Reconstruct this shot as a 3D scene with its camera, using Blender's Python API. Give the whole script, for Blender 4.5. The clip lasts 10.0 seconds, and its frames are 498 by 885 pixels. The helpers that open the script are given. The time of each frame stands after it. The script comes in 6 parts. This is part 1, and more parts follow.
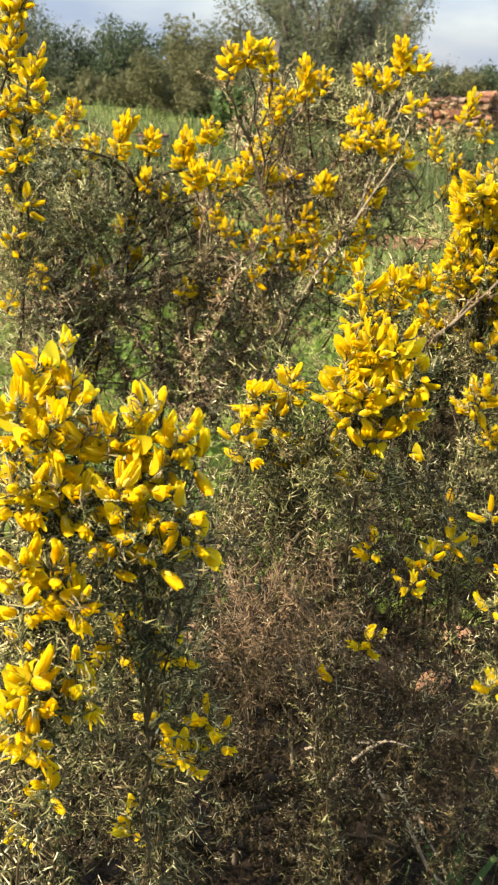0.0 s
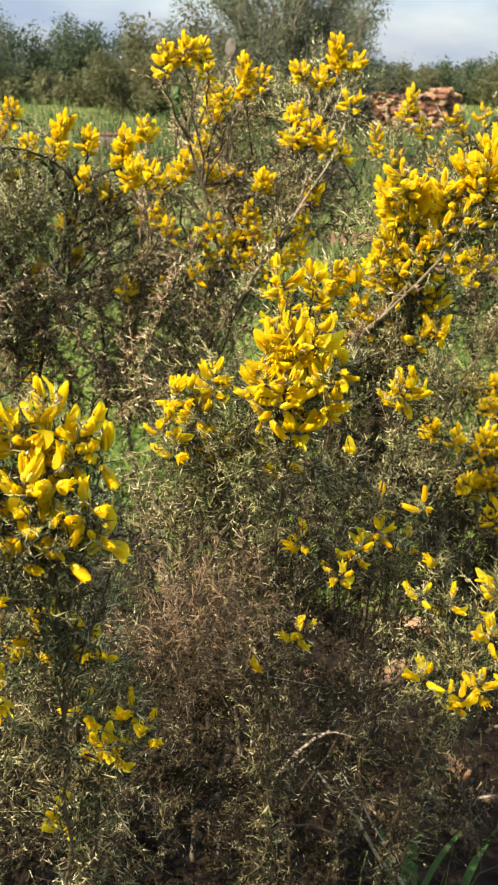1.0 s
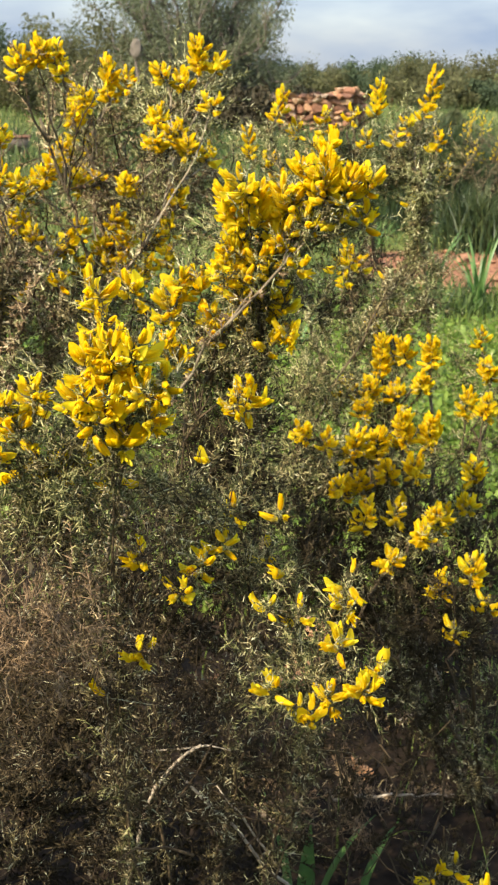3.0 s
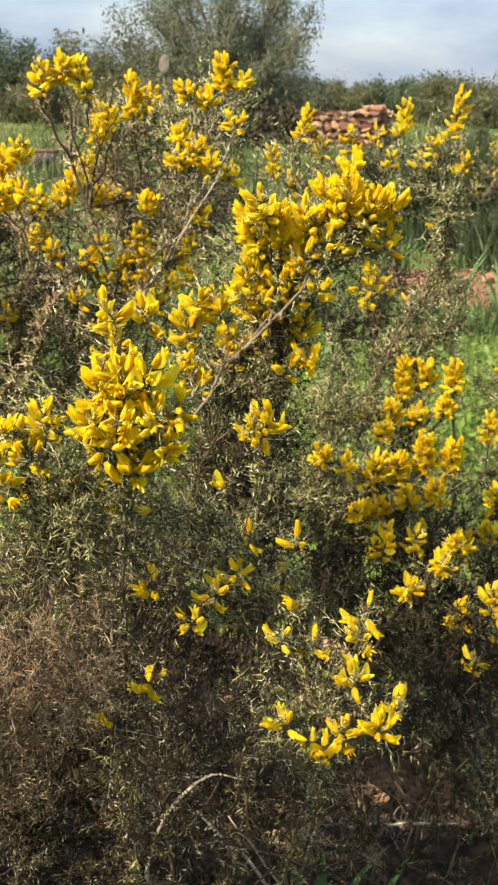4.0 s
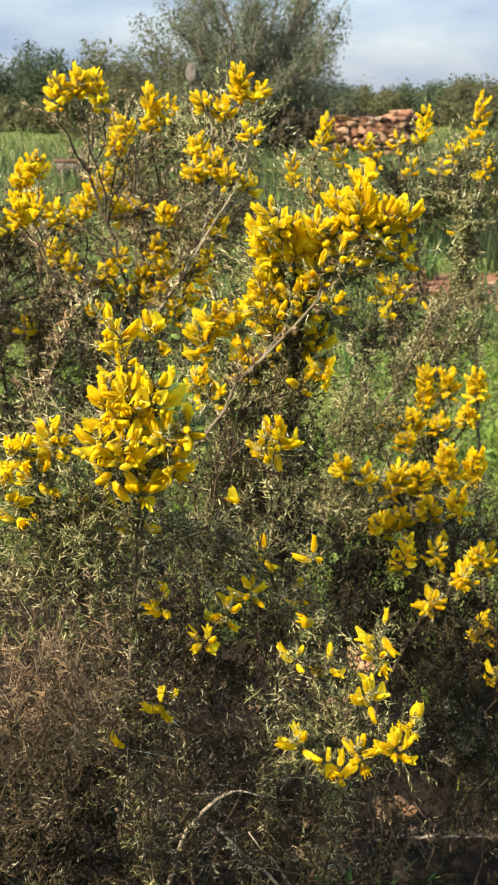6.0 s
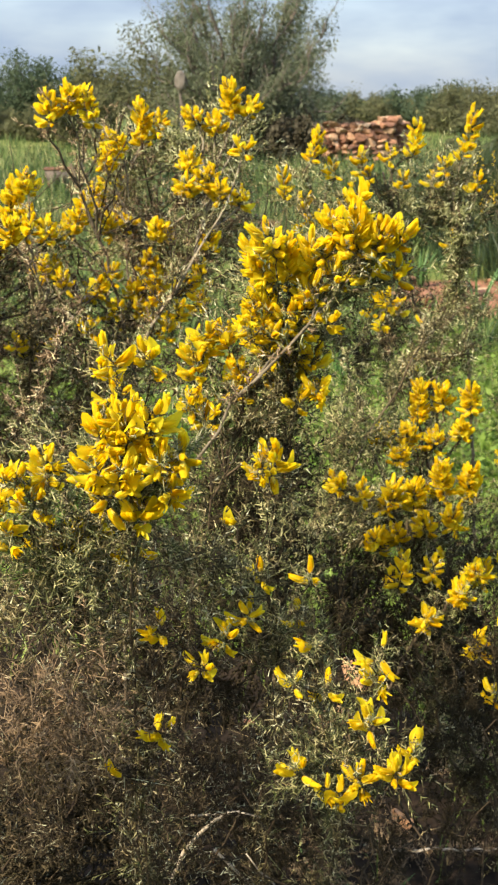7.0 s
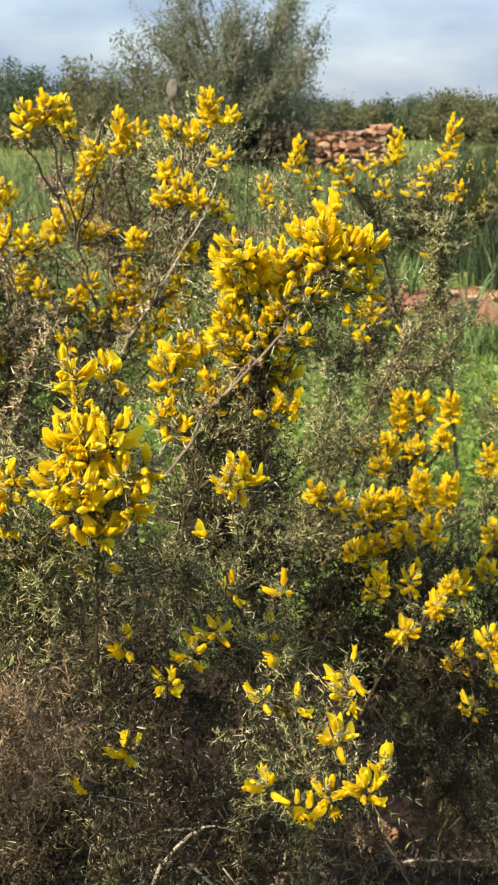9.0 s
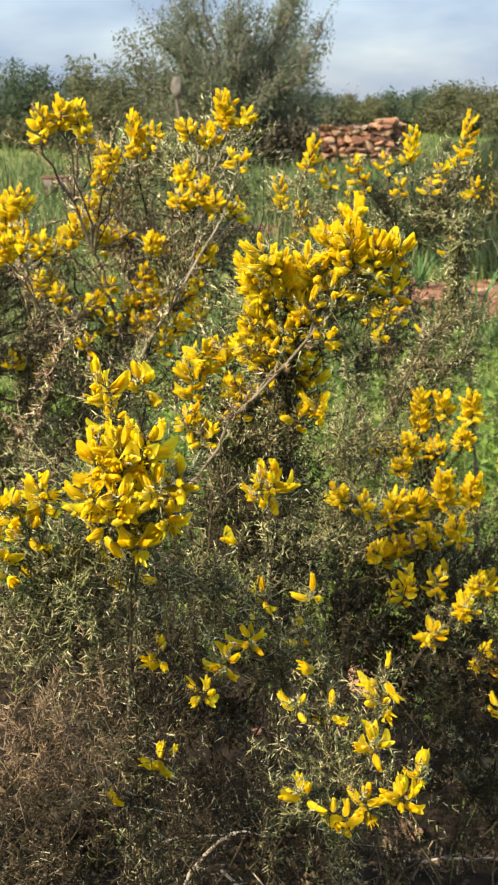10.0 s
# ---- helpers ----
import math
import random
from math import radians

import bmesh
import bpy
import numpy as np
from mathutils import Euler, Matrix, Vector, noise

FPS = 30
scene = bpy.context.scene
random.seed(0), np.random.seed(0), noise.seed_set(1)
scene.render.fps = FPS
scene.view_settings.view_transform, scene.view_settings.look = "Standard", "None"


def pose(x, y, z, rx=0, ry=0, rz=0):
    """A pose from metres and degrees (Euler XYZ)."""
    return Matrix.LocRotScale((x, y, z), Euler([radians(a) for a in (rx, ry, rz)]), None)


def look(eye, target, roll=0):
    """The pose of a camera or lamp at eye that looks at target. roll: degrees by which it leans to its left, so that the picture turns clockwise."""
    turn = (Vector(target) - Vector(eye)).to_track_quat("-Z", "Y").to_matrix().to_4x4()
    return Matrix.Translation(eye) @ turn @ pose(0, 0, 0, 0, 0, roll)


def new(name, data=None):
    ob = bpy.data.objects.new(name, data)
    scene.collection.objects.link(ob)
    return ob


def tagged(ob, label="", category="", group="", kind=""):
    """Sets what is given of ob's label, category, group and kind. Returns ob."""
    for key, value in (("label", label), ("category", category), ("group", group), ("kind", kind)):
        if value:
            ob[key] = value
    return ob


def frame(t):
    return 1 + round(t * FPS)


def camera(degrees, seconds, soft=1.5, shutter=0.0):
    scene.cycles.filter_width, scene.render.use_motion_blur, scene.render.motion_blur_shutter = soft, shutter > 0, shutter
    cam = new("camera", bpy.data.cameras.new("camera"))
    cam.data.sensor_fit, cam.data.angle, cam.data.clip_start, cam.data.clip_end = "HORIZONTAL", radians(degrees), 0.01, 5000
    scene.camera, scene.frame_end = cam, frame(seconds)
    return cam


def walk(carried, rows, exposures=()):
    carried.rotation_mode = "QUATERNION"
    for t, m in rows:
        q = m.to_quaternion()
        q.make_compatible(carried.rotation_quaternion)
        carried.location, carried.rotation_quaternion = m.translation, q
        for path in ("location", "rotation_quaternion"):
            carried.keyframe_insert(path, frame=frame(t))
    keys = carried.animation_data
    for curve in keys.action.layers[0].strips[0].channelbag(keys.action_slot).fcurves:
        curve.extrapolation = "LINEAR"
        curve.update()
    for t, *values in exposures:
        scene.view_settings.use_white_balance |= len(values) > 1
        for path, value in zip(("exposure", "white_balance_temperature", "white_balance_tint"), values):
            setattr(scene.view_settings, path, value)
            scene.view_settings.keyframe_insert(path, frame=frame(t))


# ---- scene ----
cam = camera(26.0, 10.0, soft=2.35)
cam.data.dof.use_dof = True
cam.data.dof.focus_distance = 0.64
cam.data.dof.aperture_fstop = 60.0
PATH = [
    (0, (-0.154, 0.032, 1.336), (-0.297, 1.917, 0.682), 1.43),
    (0.5, (-0.144, 0.024, 1.326), (-0.270, 1.909, 0.671), 1.07),
    (1, (-0.128, 0.027, 1.336), (-0.206, 1.914, 0.681), 0.99),
    (1.5, (-0.093, 0.020, 1.331), (-0.099, 1.909, 0.676), 1.05),
    (2, (-0.074, 0.031, 1.343), (-0.010, 1.917, 0.681), 1.08),
    (2.2, (-0.073, 0.033, 1.341), (0.012, 1.919, 0.675), 1.00),
    (3.5, (-0.068, 0.062, 1.338), (-0.014, 1.957, 0.699), 0.59),
    (4, (-0.066, 0.069, 1.340), (-0.037, 1.968, 0.713), 1.24),
    (4.5, (-0.064, 0.073, 1.343), (-0.072, 1.974, 0.723), 1.26),
    (5, (-0.062, 0.077, 1.343), (-0.086, 1.979, 0.727), 1.06),
    (6.5, (-0.052, 0.081, 1.347), (-0.073, 1.984, 0.730), -0.10),
    (7, (-0.057, 0.089, 1.353), (-0.068, 1.995, 0.747), -0.05),
    (7.5, (-0.060, 0.092, 1.358), (-0.075, 2.001, 0.759), -0.13),
    (8, (-0.049, 0.086, 1.346), (-0.063, 1.996, 0.753), -0.37),
    (8.5, (-0.050, 0.096, 1.356), (-0.053, 2.007, 0.764), -0.38),
    (9, (-0.040, 0.095, 1.355), (-0.039, 2.006, 0.762), -0.06),
    (9.5, (-0.043, 0.092, 1.351), (-0.051, 2.000, 0.750), -0.44),
    (10, (-0.054, 0.101, 1.361), (-0.070, 2.009, 0.762), -1.13),
]
walk(cam, [(t, look(eye, target, roll)) for t, eye, target, roll in PATH], [(0.0, 1.21, 7150, 17), (2.0, 1.14, 6850, 15), (3.5, 1.14, 6850, 15), (10.0, 1.09, 6750, 14)])

# ---- light ----
SUN_FROM = Vector((-0.54, -0.52, 0.66)).normalized()
world = bpy.data.worlds.new("world")
scene.world = world
world.use_nodes = True
wn, wl = world.node_tree.nodes, world.node_tree.links
wn.clear()
w_out = wn.new("ShaderNodeOutputWorld")
w_bg = wn.new("ShaderNodeBackground")
w_sky = wn.new("ShaderNodeTexSky")
w_sky.sky_type = "NISHITA"
w_sky.sun_disc = False
w_sky.sun_elevation = math.asin(SUN_FROM.z)
w_sky.sun_rotation = math.atan2(SUN_FROM.x, SUN_FROM.y)
w_sky.dust_density = 1.0
w_sky.air_density = 1.0
w_co = wn.new("ShaderNodeTexCoord")
w_map = wn.new("ShaderNodeMapping")
w_map.inputs["Scale"].default_value = (2.2, 2.2, 7.0)
w_no = wn.new("ShaderNodeTexNoise")
w_no.inputs["Scale"].default_value = 1.6
w_no.inputs["Detail"].default_value = 5.0
w_rp = wn.new("ShaderNodeValToRGB")
w_rp.color_ramp.elements[0].position, w_rp.color_ramp.elements[1].position = 0.40, 0.60
w_rp.color_ramp.elements[0].color = (0.62, 0.62, 0.62, 1)
w_rp.color_ramp.elements[1].color = (1.0, 1.0, 1.0, 1)
w_mx = wn.new("ShaderNodeMix")
w_mx.data_type = "RGBA"
w_sep = wn.new("ShaderNodeSeparateXYZ")
w_dome = wn.new("ShaderNodeMapRange")   # cloud is brightest overhead, as under any thin overcast
w_dome.inputs["To Min"].default_value, w_dome.inputs["To Max"].default_value = 0.68, 1.9
w_cloud = wn.new("ShaderNodeVectorMath")
w_cloud.operation = "SCALE"
w_cloud.inputs[0].default_value = (2.20, 2.95, 3.95)
wl.new(w_co.outputs["Generated"], w_sep.inputs[0])
wl.new(w_sep.outputs["Z"], w_dome.inputs["Value"])
wl.new(w_dome.outputs["Result"], w_cloud.inputs["Scale"])
wl.new(w_cloud.outputs["Vector"], w_mx.inputs[7])
wl.new(w_co.outputs["Generated"], w_map.inputs["Vector"])
wl.new(w_map.outputs["Vector"], w_no.inputs["Vector"])
wl.new(w_no.outputs["Fac"], w_rp.inputs["Fac"])
wl.new(w_rp.outputs["Color"], w_mx.inputs[0])
wl.new(w_sky.outputs["Color"], w_mx.inputs[6])
wl.new(w_mx.outputs[2], w_bg.inputs["Color"])
w_bg.inputs["Strength"].default_value = 0.118
wl.new(w_bg.outputs["Background"], w_out.inputs["Surface"])

sun = new("sun", bpy.data.lights.new("sun", "SUN"))
sun.data.energy = 5.0
sun.data.angle = radians(0.6)
sun.data.color = (1.0, 0.91, 0.71)
sun.matrix_world = look(SUN_FROM * 40, (0, 0, 0))


# ---- materials ----
def surface(name, colours, scale=8.0, rough=0.6, bump=0.0, fine=60.0, island=0.0, objrand=0.0, translucent=0.0, spec=0.5, coords="Object"):
    """colours: a ramp of (position, (r, g, b)); noise at two scales moves along it, with a shift for each island or object."""
    m = bpy.data.materials.new(name)
    m.use_nodes = True
    n, l = m.node_tree.nodes, m.node_tree.links
    b = n["Principled BSDF"]
    b.inputs["Roughness"].default_value = rough
    b.inputs["Specular IOR Level"].default_value = spec
    co = n.new("ShaderNodeTexCoord")
    big, small = n.new("ShaderNodeTexNoise"), n.new("ShaderNodeTexNoise")
    for t, s in ((big, scale), (small, fine)):
        t.inputs["Scale"].default_value = s
        t.inputs["Detail"].default_value = 4.0
        l.new(co.outputs[coords], t.inputs["Vector"])
    mix = n.new("ShaderNodeMath")
    mix.operation = "MULTIPLY_ADD"
    mix.inputs[1].default_value = 0.45
    l.new(small.outputs["Fac"], mix.inputs[0])
    half = n.new("ShaderNodeMath")
    half.operation = "MULTIPLY"
    half.inputs[1].default_value = 0.55
    l.new(big.outputs["Fac"], half.inputs[0])
    l.new(half.outputs[0], mix.inputs[2])
    last = mix
    for amount, node, socket in ((island, "ShaderNodeNewGeometry", "Random Per Island"), (objrand, "ShaderNodeObjectInfo", "Random")):
        if amount:
            src = n.new(node)
            off = n.new("ShaderNodeMath")
            off.operation = "MULTIPLY_ADD"
            off.inputs[1].default_value, off.inputs[2].default_value = amount, -amount / 2
            l.new(src.outputs[socket], off.inputs[0])
            add = n.new("ShaderNodeMath")
            add.operation = "ADD"
            l.new(last.outputs[0], add.inputs[0])
            l.new(off.outputs[0], add.inputs[1])
            last = add
    ramp = n.new("ShaderNodeValToRGB")
    el = ramp.color_ramp.elements
    while len(el) < len(colours):
        el.new(0.5)
    for e, (p, c) in zip(el, colours):
        e.position, e.color = p, (*c, 1)
    l.new(last.outputs[0], ramp.inputs["Fac"])
    l.new(ramp.outputs["Color"], b.inputs["Base Color"])
    if bump:
        bp = n.new("ShaderNodeBump")
        bp.inputs["Strength"].default_value = bump
        bp.inputs["Distance"].default_value = 0.01
        l.new(mix.outputs[0], bp.inputs["Height"])
        l.new(bp.outputs["Normal"], b.inputs["Normal"])
    if translucent:
        tr = n.new("ShaderNodeBsdfTranslucent")
        ms = n.new("ShaderNodeMixShader")
        ms.inputs["Fac"].default_value = translucent
        l.new(ramp.outputs["Color"], tr.inputs["Color"])
        l.new(b.outputs["BSDF"], ms.inputs[1])
        l.new(tr.outputs["BSDF"], ms.inputs[2])
        l.new(ms.outputs["Shader"], n["Material Output"].inputs["Surface"])
    return m


PETAL = surface("yellow petal", [(0.10, (0.85, 0.52, 0.006)), (0.30, (0.88, 0.67, 0.016)), (0.6, (0.90, 0.765, 0.042)), (0.9, (0.92, 0.85, 0.16))], 40, 0.9, 0.0, 260, 0.3, 0.3, 0.72, 0.05)
CALYX = surface("downy calyx", [(0.25, (0.52, 0.32, 0.03)), (0.55, (0.66, 0.52, 0.06)), (0.8, (0.62, 0.58, 0.14))], 60, 0.6, 0.0, 300, 0.3, 0.3, 0.25, 0.2)
SPINE = {
    "green": surface("green spines", [(0.2, (0.035, 0.042, 0.015)), (0.46, (0.112, 0.123, 0.045)), (0.68, (0.260, 0.254, 0.104)), (0.84, (0.496, 0.454, 0.224)), (0.97, (0.62, 0.56, 0.34))], 9, 0.6, 0.0, 120, 0.8, 0.0, 0.12, 0.2),
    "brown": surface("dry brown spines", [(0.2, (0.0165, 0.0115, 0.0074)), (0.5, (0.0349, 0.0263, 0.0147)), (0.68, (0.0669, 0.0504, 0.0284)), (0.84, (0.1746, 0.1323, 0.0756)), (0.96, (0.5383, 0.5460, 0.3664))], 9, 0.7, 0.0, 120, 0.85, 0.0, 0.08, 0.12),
    "tan": surface("dead tan spines", [(0.2, (0.070, 0.044, 0.024)), (0.5, (0.172, 0.114, 0.063)), (0.72, (0.316, 0.220, 0.126)), (0.93, (0.691, 0.593, 0.373))], 9, 0.6, 0.0, 120, 0.5, 0.0, 0.08, 0.3),
    "mixed": surface("olive and brown spines", [(0.2, (0.033, 0.028, 0.013)), (0.48, (0.092, 0.079, 0.034)), (0.68, (0.181, 0.151, 0.067)), (0.85, (0.372, 0.301, 0.158)), (0.97, (0.691, 0.680, 0.443))], 14, 0.65, 0.0, 120, 0.85, 0.0, 0.1, 0.15),
    # brown twiggy spines with the sunlight on them painted in as paler colour
    "light": surface("brown twiggy spines in sunlit tone", [(0.2, (0.0806, 0.0524, 0.0302)), (0.5, (0.2128, 0.1459, 0.0851)), (0.75, (0.4480, 0.3283, 0.1971)), (0.95, (0.8000, 0.7296, 0.4704))], 12, 0.7, 0.0, 120, 0.8, 0.0, 0.12, 0.15),
    "fresh": surface("fresh grey-green spines", [(0.2, (0.073, 0.080, 0.030)), (0.5, (0.175, 0.190, 0.073)), (0.72, (0.350, 0.350, 0.161)), (0.93, (0.778, 0.778, 0.467))], 9, 0.65, 0.0, 120, 0.8, 0.0, 0.22, 0.15),
    # dead growth, coloured near black to stand in for shade inside the bushes
    "old": surface("shade-darkened wood and dead needles", [(0.2, (0.0152, 0.0112, 0.0060)), (0.5, (0.0304, 0.0246, 0.0144)), (0.8, (0.0712, 0.0560, 0.0312))], 9, 0.85, 0.0, 120, 0.5, 0.0, 0.0, 0.05),
}
SPINE_LABEL = {"green": "green needle-like spines", "brown": "dry brown needle-like spines", "tan": "dead tan spines", "mixed": "olive and brown needle-like spines", "fresh": "grey-green needle-like spines", "light": "brown twiggy spines in sunlit tone", "old": "dead spines and old wood, darkened for shade"}
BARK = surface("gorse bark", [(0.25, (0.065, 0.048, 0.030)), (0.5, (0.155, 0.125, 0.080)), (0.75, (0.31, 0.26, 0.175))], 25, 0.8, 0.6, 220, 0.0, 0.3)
# darkened copy of the gorse bark: shade on inner stems, put into the colour
SHADEBARK = surface("gorse bark in shade tone", [(0.25, (0.0252, 0.0173, 0.0099)), (0.5, (0.0601, 0.0432, 0.0253)), (0.75, (0.1261, 0.0950, 0.0572))], 25, 0.85, 0.6, 220, 0.0, 0.3, spec=0.15)
DEADWOOD = surface("bleached dead wood", [(0.25, (0.24, 0.19, 0.14)), (0.6, (0.45, 0.38, 0.29)), (0.85, (0.60, 0.53, 0.42))], 25, 0.8, 0.6, 220)
GRASS = surface("green grass", [(0.2, (0.07, 0.105, 0.022)), (0.5, (0.18, 0.26, 0.048)), (0.72, (0.28, 0.38, 0.08)), (0.92, (0.48, 0.46, 0.20))], 1.6, 0.5, 0.0, 9, 0.65, 0.0, 0.3, 0.3)
DRYGRASS = surface("dry grass", [(0.25, (0.16, 0.12, 0.06)), (0.55, (0.33, 0.26, 0.13)), (0.85, (0.50, 0.42, 0.25))], 2, 0.7, 0.0, 9, 0.5, 0.0, 0.2, 0.2)
STRAP = surface("glaucous strap leaf", [(0.25, (0.05, 0.12, 0.03)), (0.55, (0.10, 0.20, 0.055)), (0.85, (0.22, 0.33, 0.12))], 9, 0.4, 0.0, 60, 0.3, 0.2, 0.25, 0.5)
FARGRASS = surface("dull green grass", [(0.2, (0.030, 0.052, 0.018)), (0.5, (0.085, 0.14, 0.042)), (0.72, (0.16, 0.22, 0.075)), (0.92, (0.34, 0.33, 0.17))], 1.2, 0.6, 0.0, 9, 0.6, 0.0, 0.25, 0.2)
HERB = surface("fresh weed leaves", [(0.2, (0.052, 0.098, 0.016)), (0.5, (0.13, 0.215, 0.032)), (0.8, (0.25, 0.34, 0.075))], 3, 0.5, 0.0, 40, 0.5, 0.0, 0.4, 0.3)
TUSSOCK = surface("dark tussock blades", [(0.25, (0.014, 0.030, 0.011)), (0.55, (0.036, 0.062, 0.021)), (0.85, (0.12, 0.15, 0.055))], 3, 0.5, 0.0, 20, 0.5, 0.0, 0.2, 0.4)
OLIVE = surface("olive leaves", [(0.2, (0.082, 0.096, 0.058)), (0.5, (0.131, 0.151, 0.091)), (0.8, (0.196, 0.219, 0.135))], 0.7, 0.6, 0.0, 3, 0.4, 0.0, 0.4, 0.15)
DARKLEAF = surface("dark evergreen leaves", [(0.2, (0.042, 0.062, 0.036)), (0.5, (0.064, 0.090, 0.050)), (0.8, (0.094, 0.122, 0.064))], 0.6, 0.75, 0.0, 3, 0.25, 0.0, 0.3, 0.08)
THICKET = surface("dark bramble thicket leaves", [(0.2, (0.035, 0.030, 0.020)), (0.5, (0.065, 0.058, 0.036)), (0.8, (0.12, 0.10, 0.065))], 0.7, 0.7, 0.0, 3, 0.4, 0.0, 0.2, 0.15)
SCRUB = surface("brownish scrub leaves", [(0.2, (0.073, 0.074, 0.037)), (0.5, (0.111, 0.114, 0.054)), (0.8, (0.161, 0.166, 0.078))], 0.7, 0.7, 0.0, 3, 0.4, 0.0, 0.4, 0.15)
TREEBARK = surface("grey tree bark", [(0.3, (0.07, 0.055, 0.045)), (0.6, (0.16, 0.13, 0.11)), (0.8, (0.26, 0.23, 0.19))], 4, 0.9, 0.6, 30)
STONE = surface("red limestone", [(0.15, (0.105, 0.050, 0.032)), (0.4, (0.225, 0.105, 0.060)), (0.62, (0.37, 0.190, 0.100)), (0.8, (0.38, 0.250, 0.155)), (0.95, (0.46, 0.35, 0.25))], 7, 0.95, 1.0, 45, 0.0, 0.75)
# brighter stone colour, replacing sun that the bushes keep off these stones
ORANGE = surface("orange limestone in sunlit tone", [(0.2, (0.34, 0.15, 0.07)), (0.5, (0.58, 0.31, 0.15)), (0.75, (0.66, 0.40, 0.22)), (0.95, (0.70, 0.54, 0.38))], 9, 0.95, 1.0, 60, 0.0, 0.2)
RUST = surface("rusty iron", [(0.3, (0.06, 0.030, 0.02)), (0.55, (0.16, 0.075, 0.045)), (0.8, (0.27, 0.13, 0.08))], 6, 0.85, 0.5, 40)
PALE = surface("pale weathered wood", [(0.25, (0.09, 0.077, 0.063)), (0.6, (0.145, 0.125, 0.105)), (0.85, (0.21, 0.18, 0.155))], 5, 0.9, 0.6, 30, 0.0, 0.2)


# ---- helpers for meshes ----
def mesh_of(name, verts, tris, material):
    me = bpy.data.meshes.new(name)
    verts, tris = np.asarray(verts, dtype=np.float32), np.asarray(tris, dtype=np.int32)
    me.vertices.add(len(verts))
    me.vertices.foreach_set("co", verts.ravel())
    me.loops.add(tris.size)
    me.loops.foreach_set("vertex_index", tris.ravel())
    me.polygons.add(len(tris))
    me.polygons.foreach_set("loop_start", np.arange(0, tris.size, 3, dtype=np.int32))
    me.update(calc_edges=True)
    me.validate()
    me.materials.append(material)
    return me


def part(name, me, parent, label="", kind=""):
    ob = new(name, me)
    ob.parent = parent
    return tagged(ob, label=label, kind=kind)


def unit(v):
    return v / np.maximum(np.linalg.norm(v, axis=-1, keepdims=True), 1e-9)


def tubes(paths, sides=6):
    """Tapered round tubes: each path a list of (point, radius). Returns verts and triangles."""
    verts, tris = [], []
    for path in paths:
        pts = np.array([p for p, _ in path], float)
        rad = [r for _, r in path]
        tan = unit(np.gradient(pts, axis=0))
        side = unit(np.cross(tan[0], (0.3, 0.9, 0.31)))
        base = len(verts)
        for k, p in enumerate(pts):
            side = unit(side - tan[k] * (side @ tan[k]))
            other = np.cross(tan[k], side)
            for j in range(sides):
                a = 2 * math.pi * j / sides
                verts.append(p + rad[k] * (math.cos(a) * side + math.sin(a) * other))
        for k in range(len(pts) - 1):
            for j in range(sides):
                a, b = base + k * sides + j, base + k * sides + (j + 1) % sides
                tris += [(a, b, b + sides), (a, b + sides, a + sides)]
        top = len(verts)
        verts.append(pts[-1])
        last = base + (len(pts) - 1) * sides
        tris += [(last + j, last + (j + 1) % sides, top) for j in range(sides)]
    return np.array(verts), np.array(tris)


def curve_path(a, b, c, r0, r1, rng, n=9, wobble=0.05):
    """A bent, slightly crooked path from a by way of b to c."""
    a, b, c = (np.array(v, float) for v in (a, b, c))
    length = np.linalg.norm(c - a)
    out = []
    for k in range(n):
        t = k / (n - 1)
        p = (1 - t) ** 2 * a + 2 * t * (1 - t) * b + t * t * c
        if 0 < k < n - 1:
            p = p + rng.normal(0, wobble * length / n, 3)
        out.append((p, r0 + (r1 - r0) * t))
    return out


def smooth_path(knots, r0, r1, rng, n=14, wobble=0.004):
    """A crooked path that passes through all the knots."""
    k = np.array(knots, float)
    gap = np.linalg.norm(np.diff(k, axis=0), axis=1)
    s = np.r_[0, np.cumsum(gap)]
    slope = np.gradient(k, s, axis=0)
    out = []
    for i in range(n):
        u = s[-1] * i / (n - 1)
        j = min(int(np.searchsorted(s, u, "right")) - 1, len(k) - 2)
        h = gap[j]
        t = (u - s[j]) / h
        p = (2 * t**3 - 3 * t * t + 1) * k[j] + (t**3 - 2 * t * t + t) * h * slope[j] + (3 * t * t - 2 * t**3) * k[j + 1] + (t**3 - t * t) * h * slope[j + 1]
        if 0 < i < n - 1:
            p = p + rng.normal(0, wobble, 3)
        out.append((p, r0 + (r1 - r0) * i / (n - 1)))
    return out


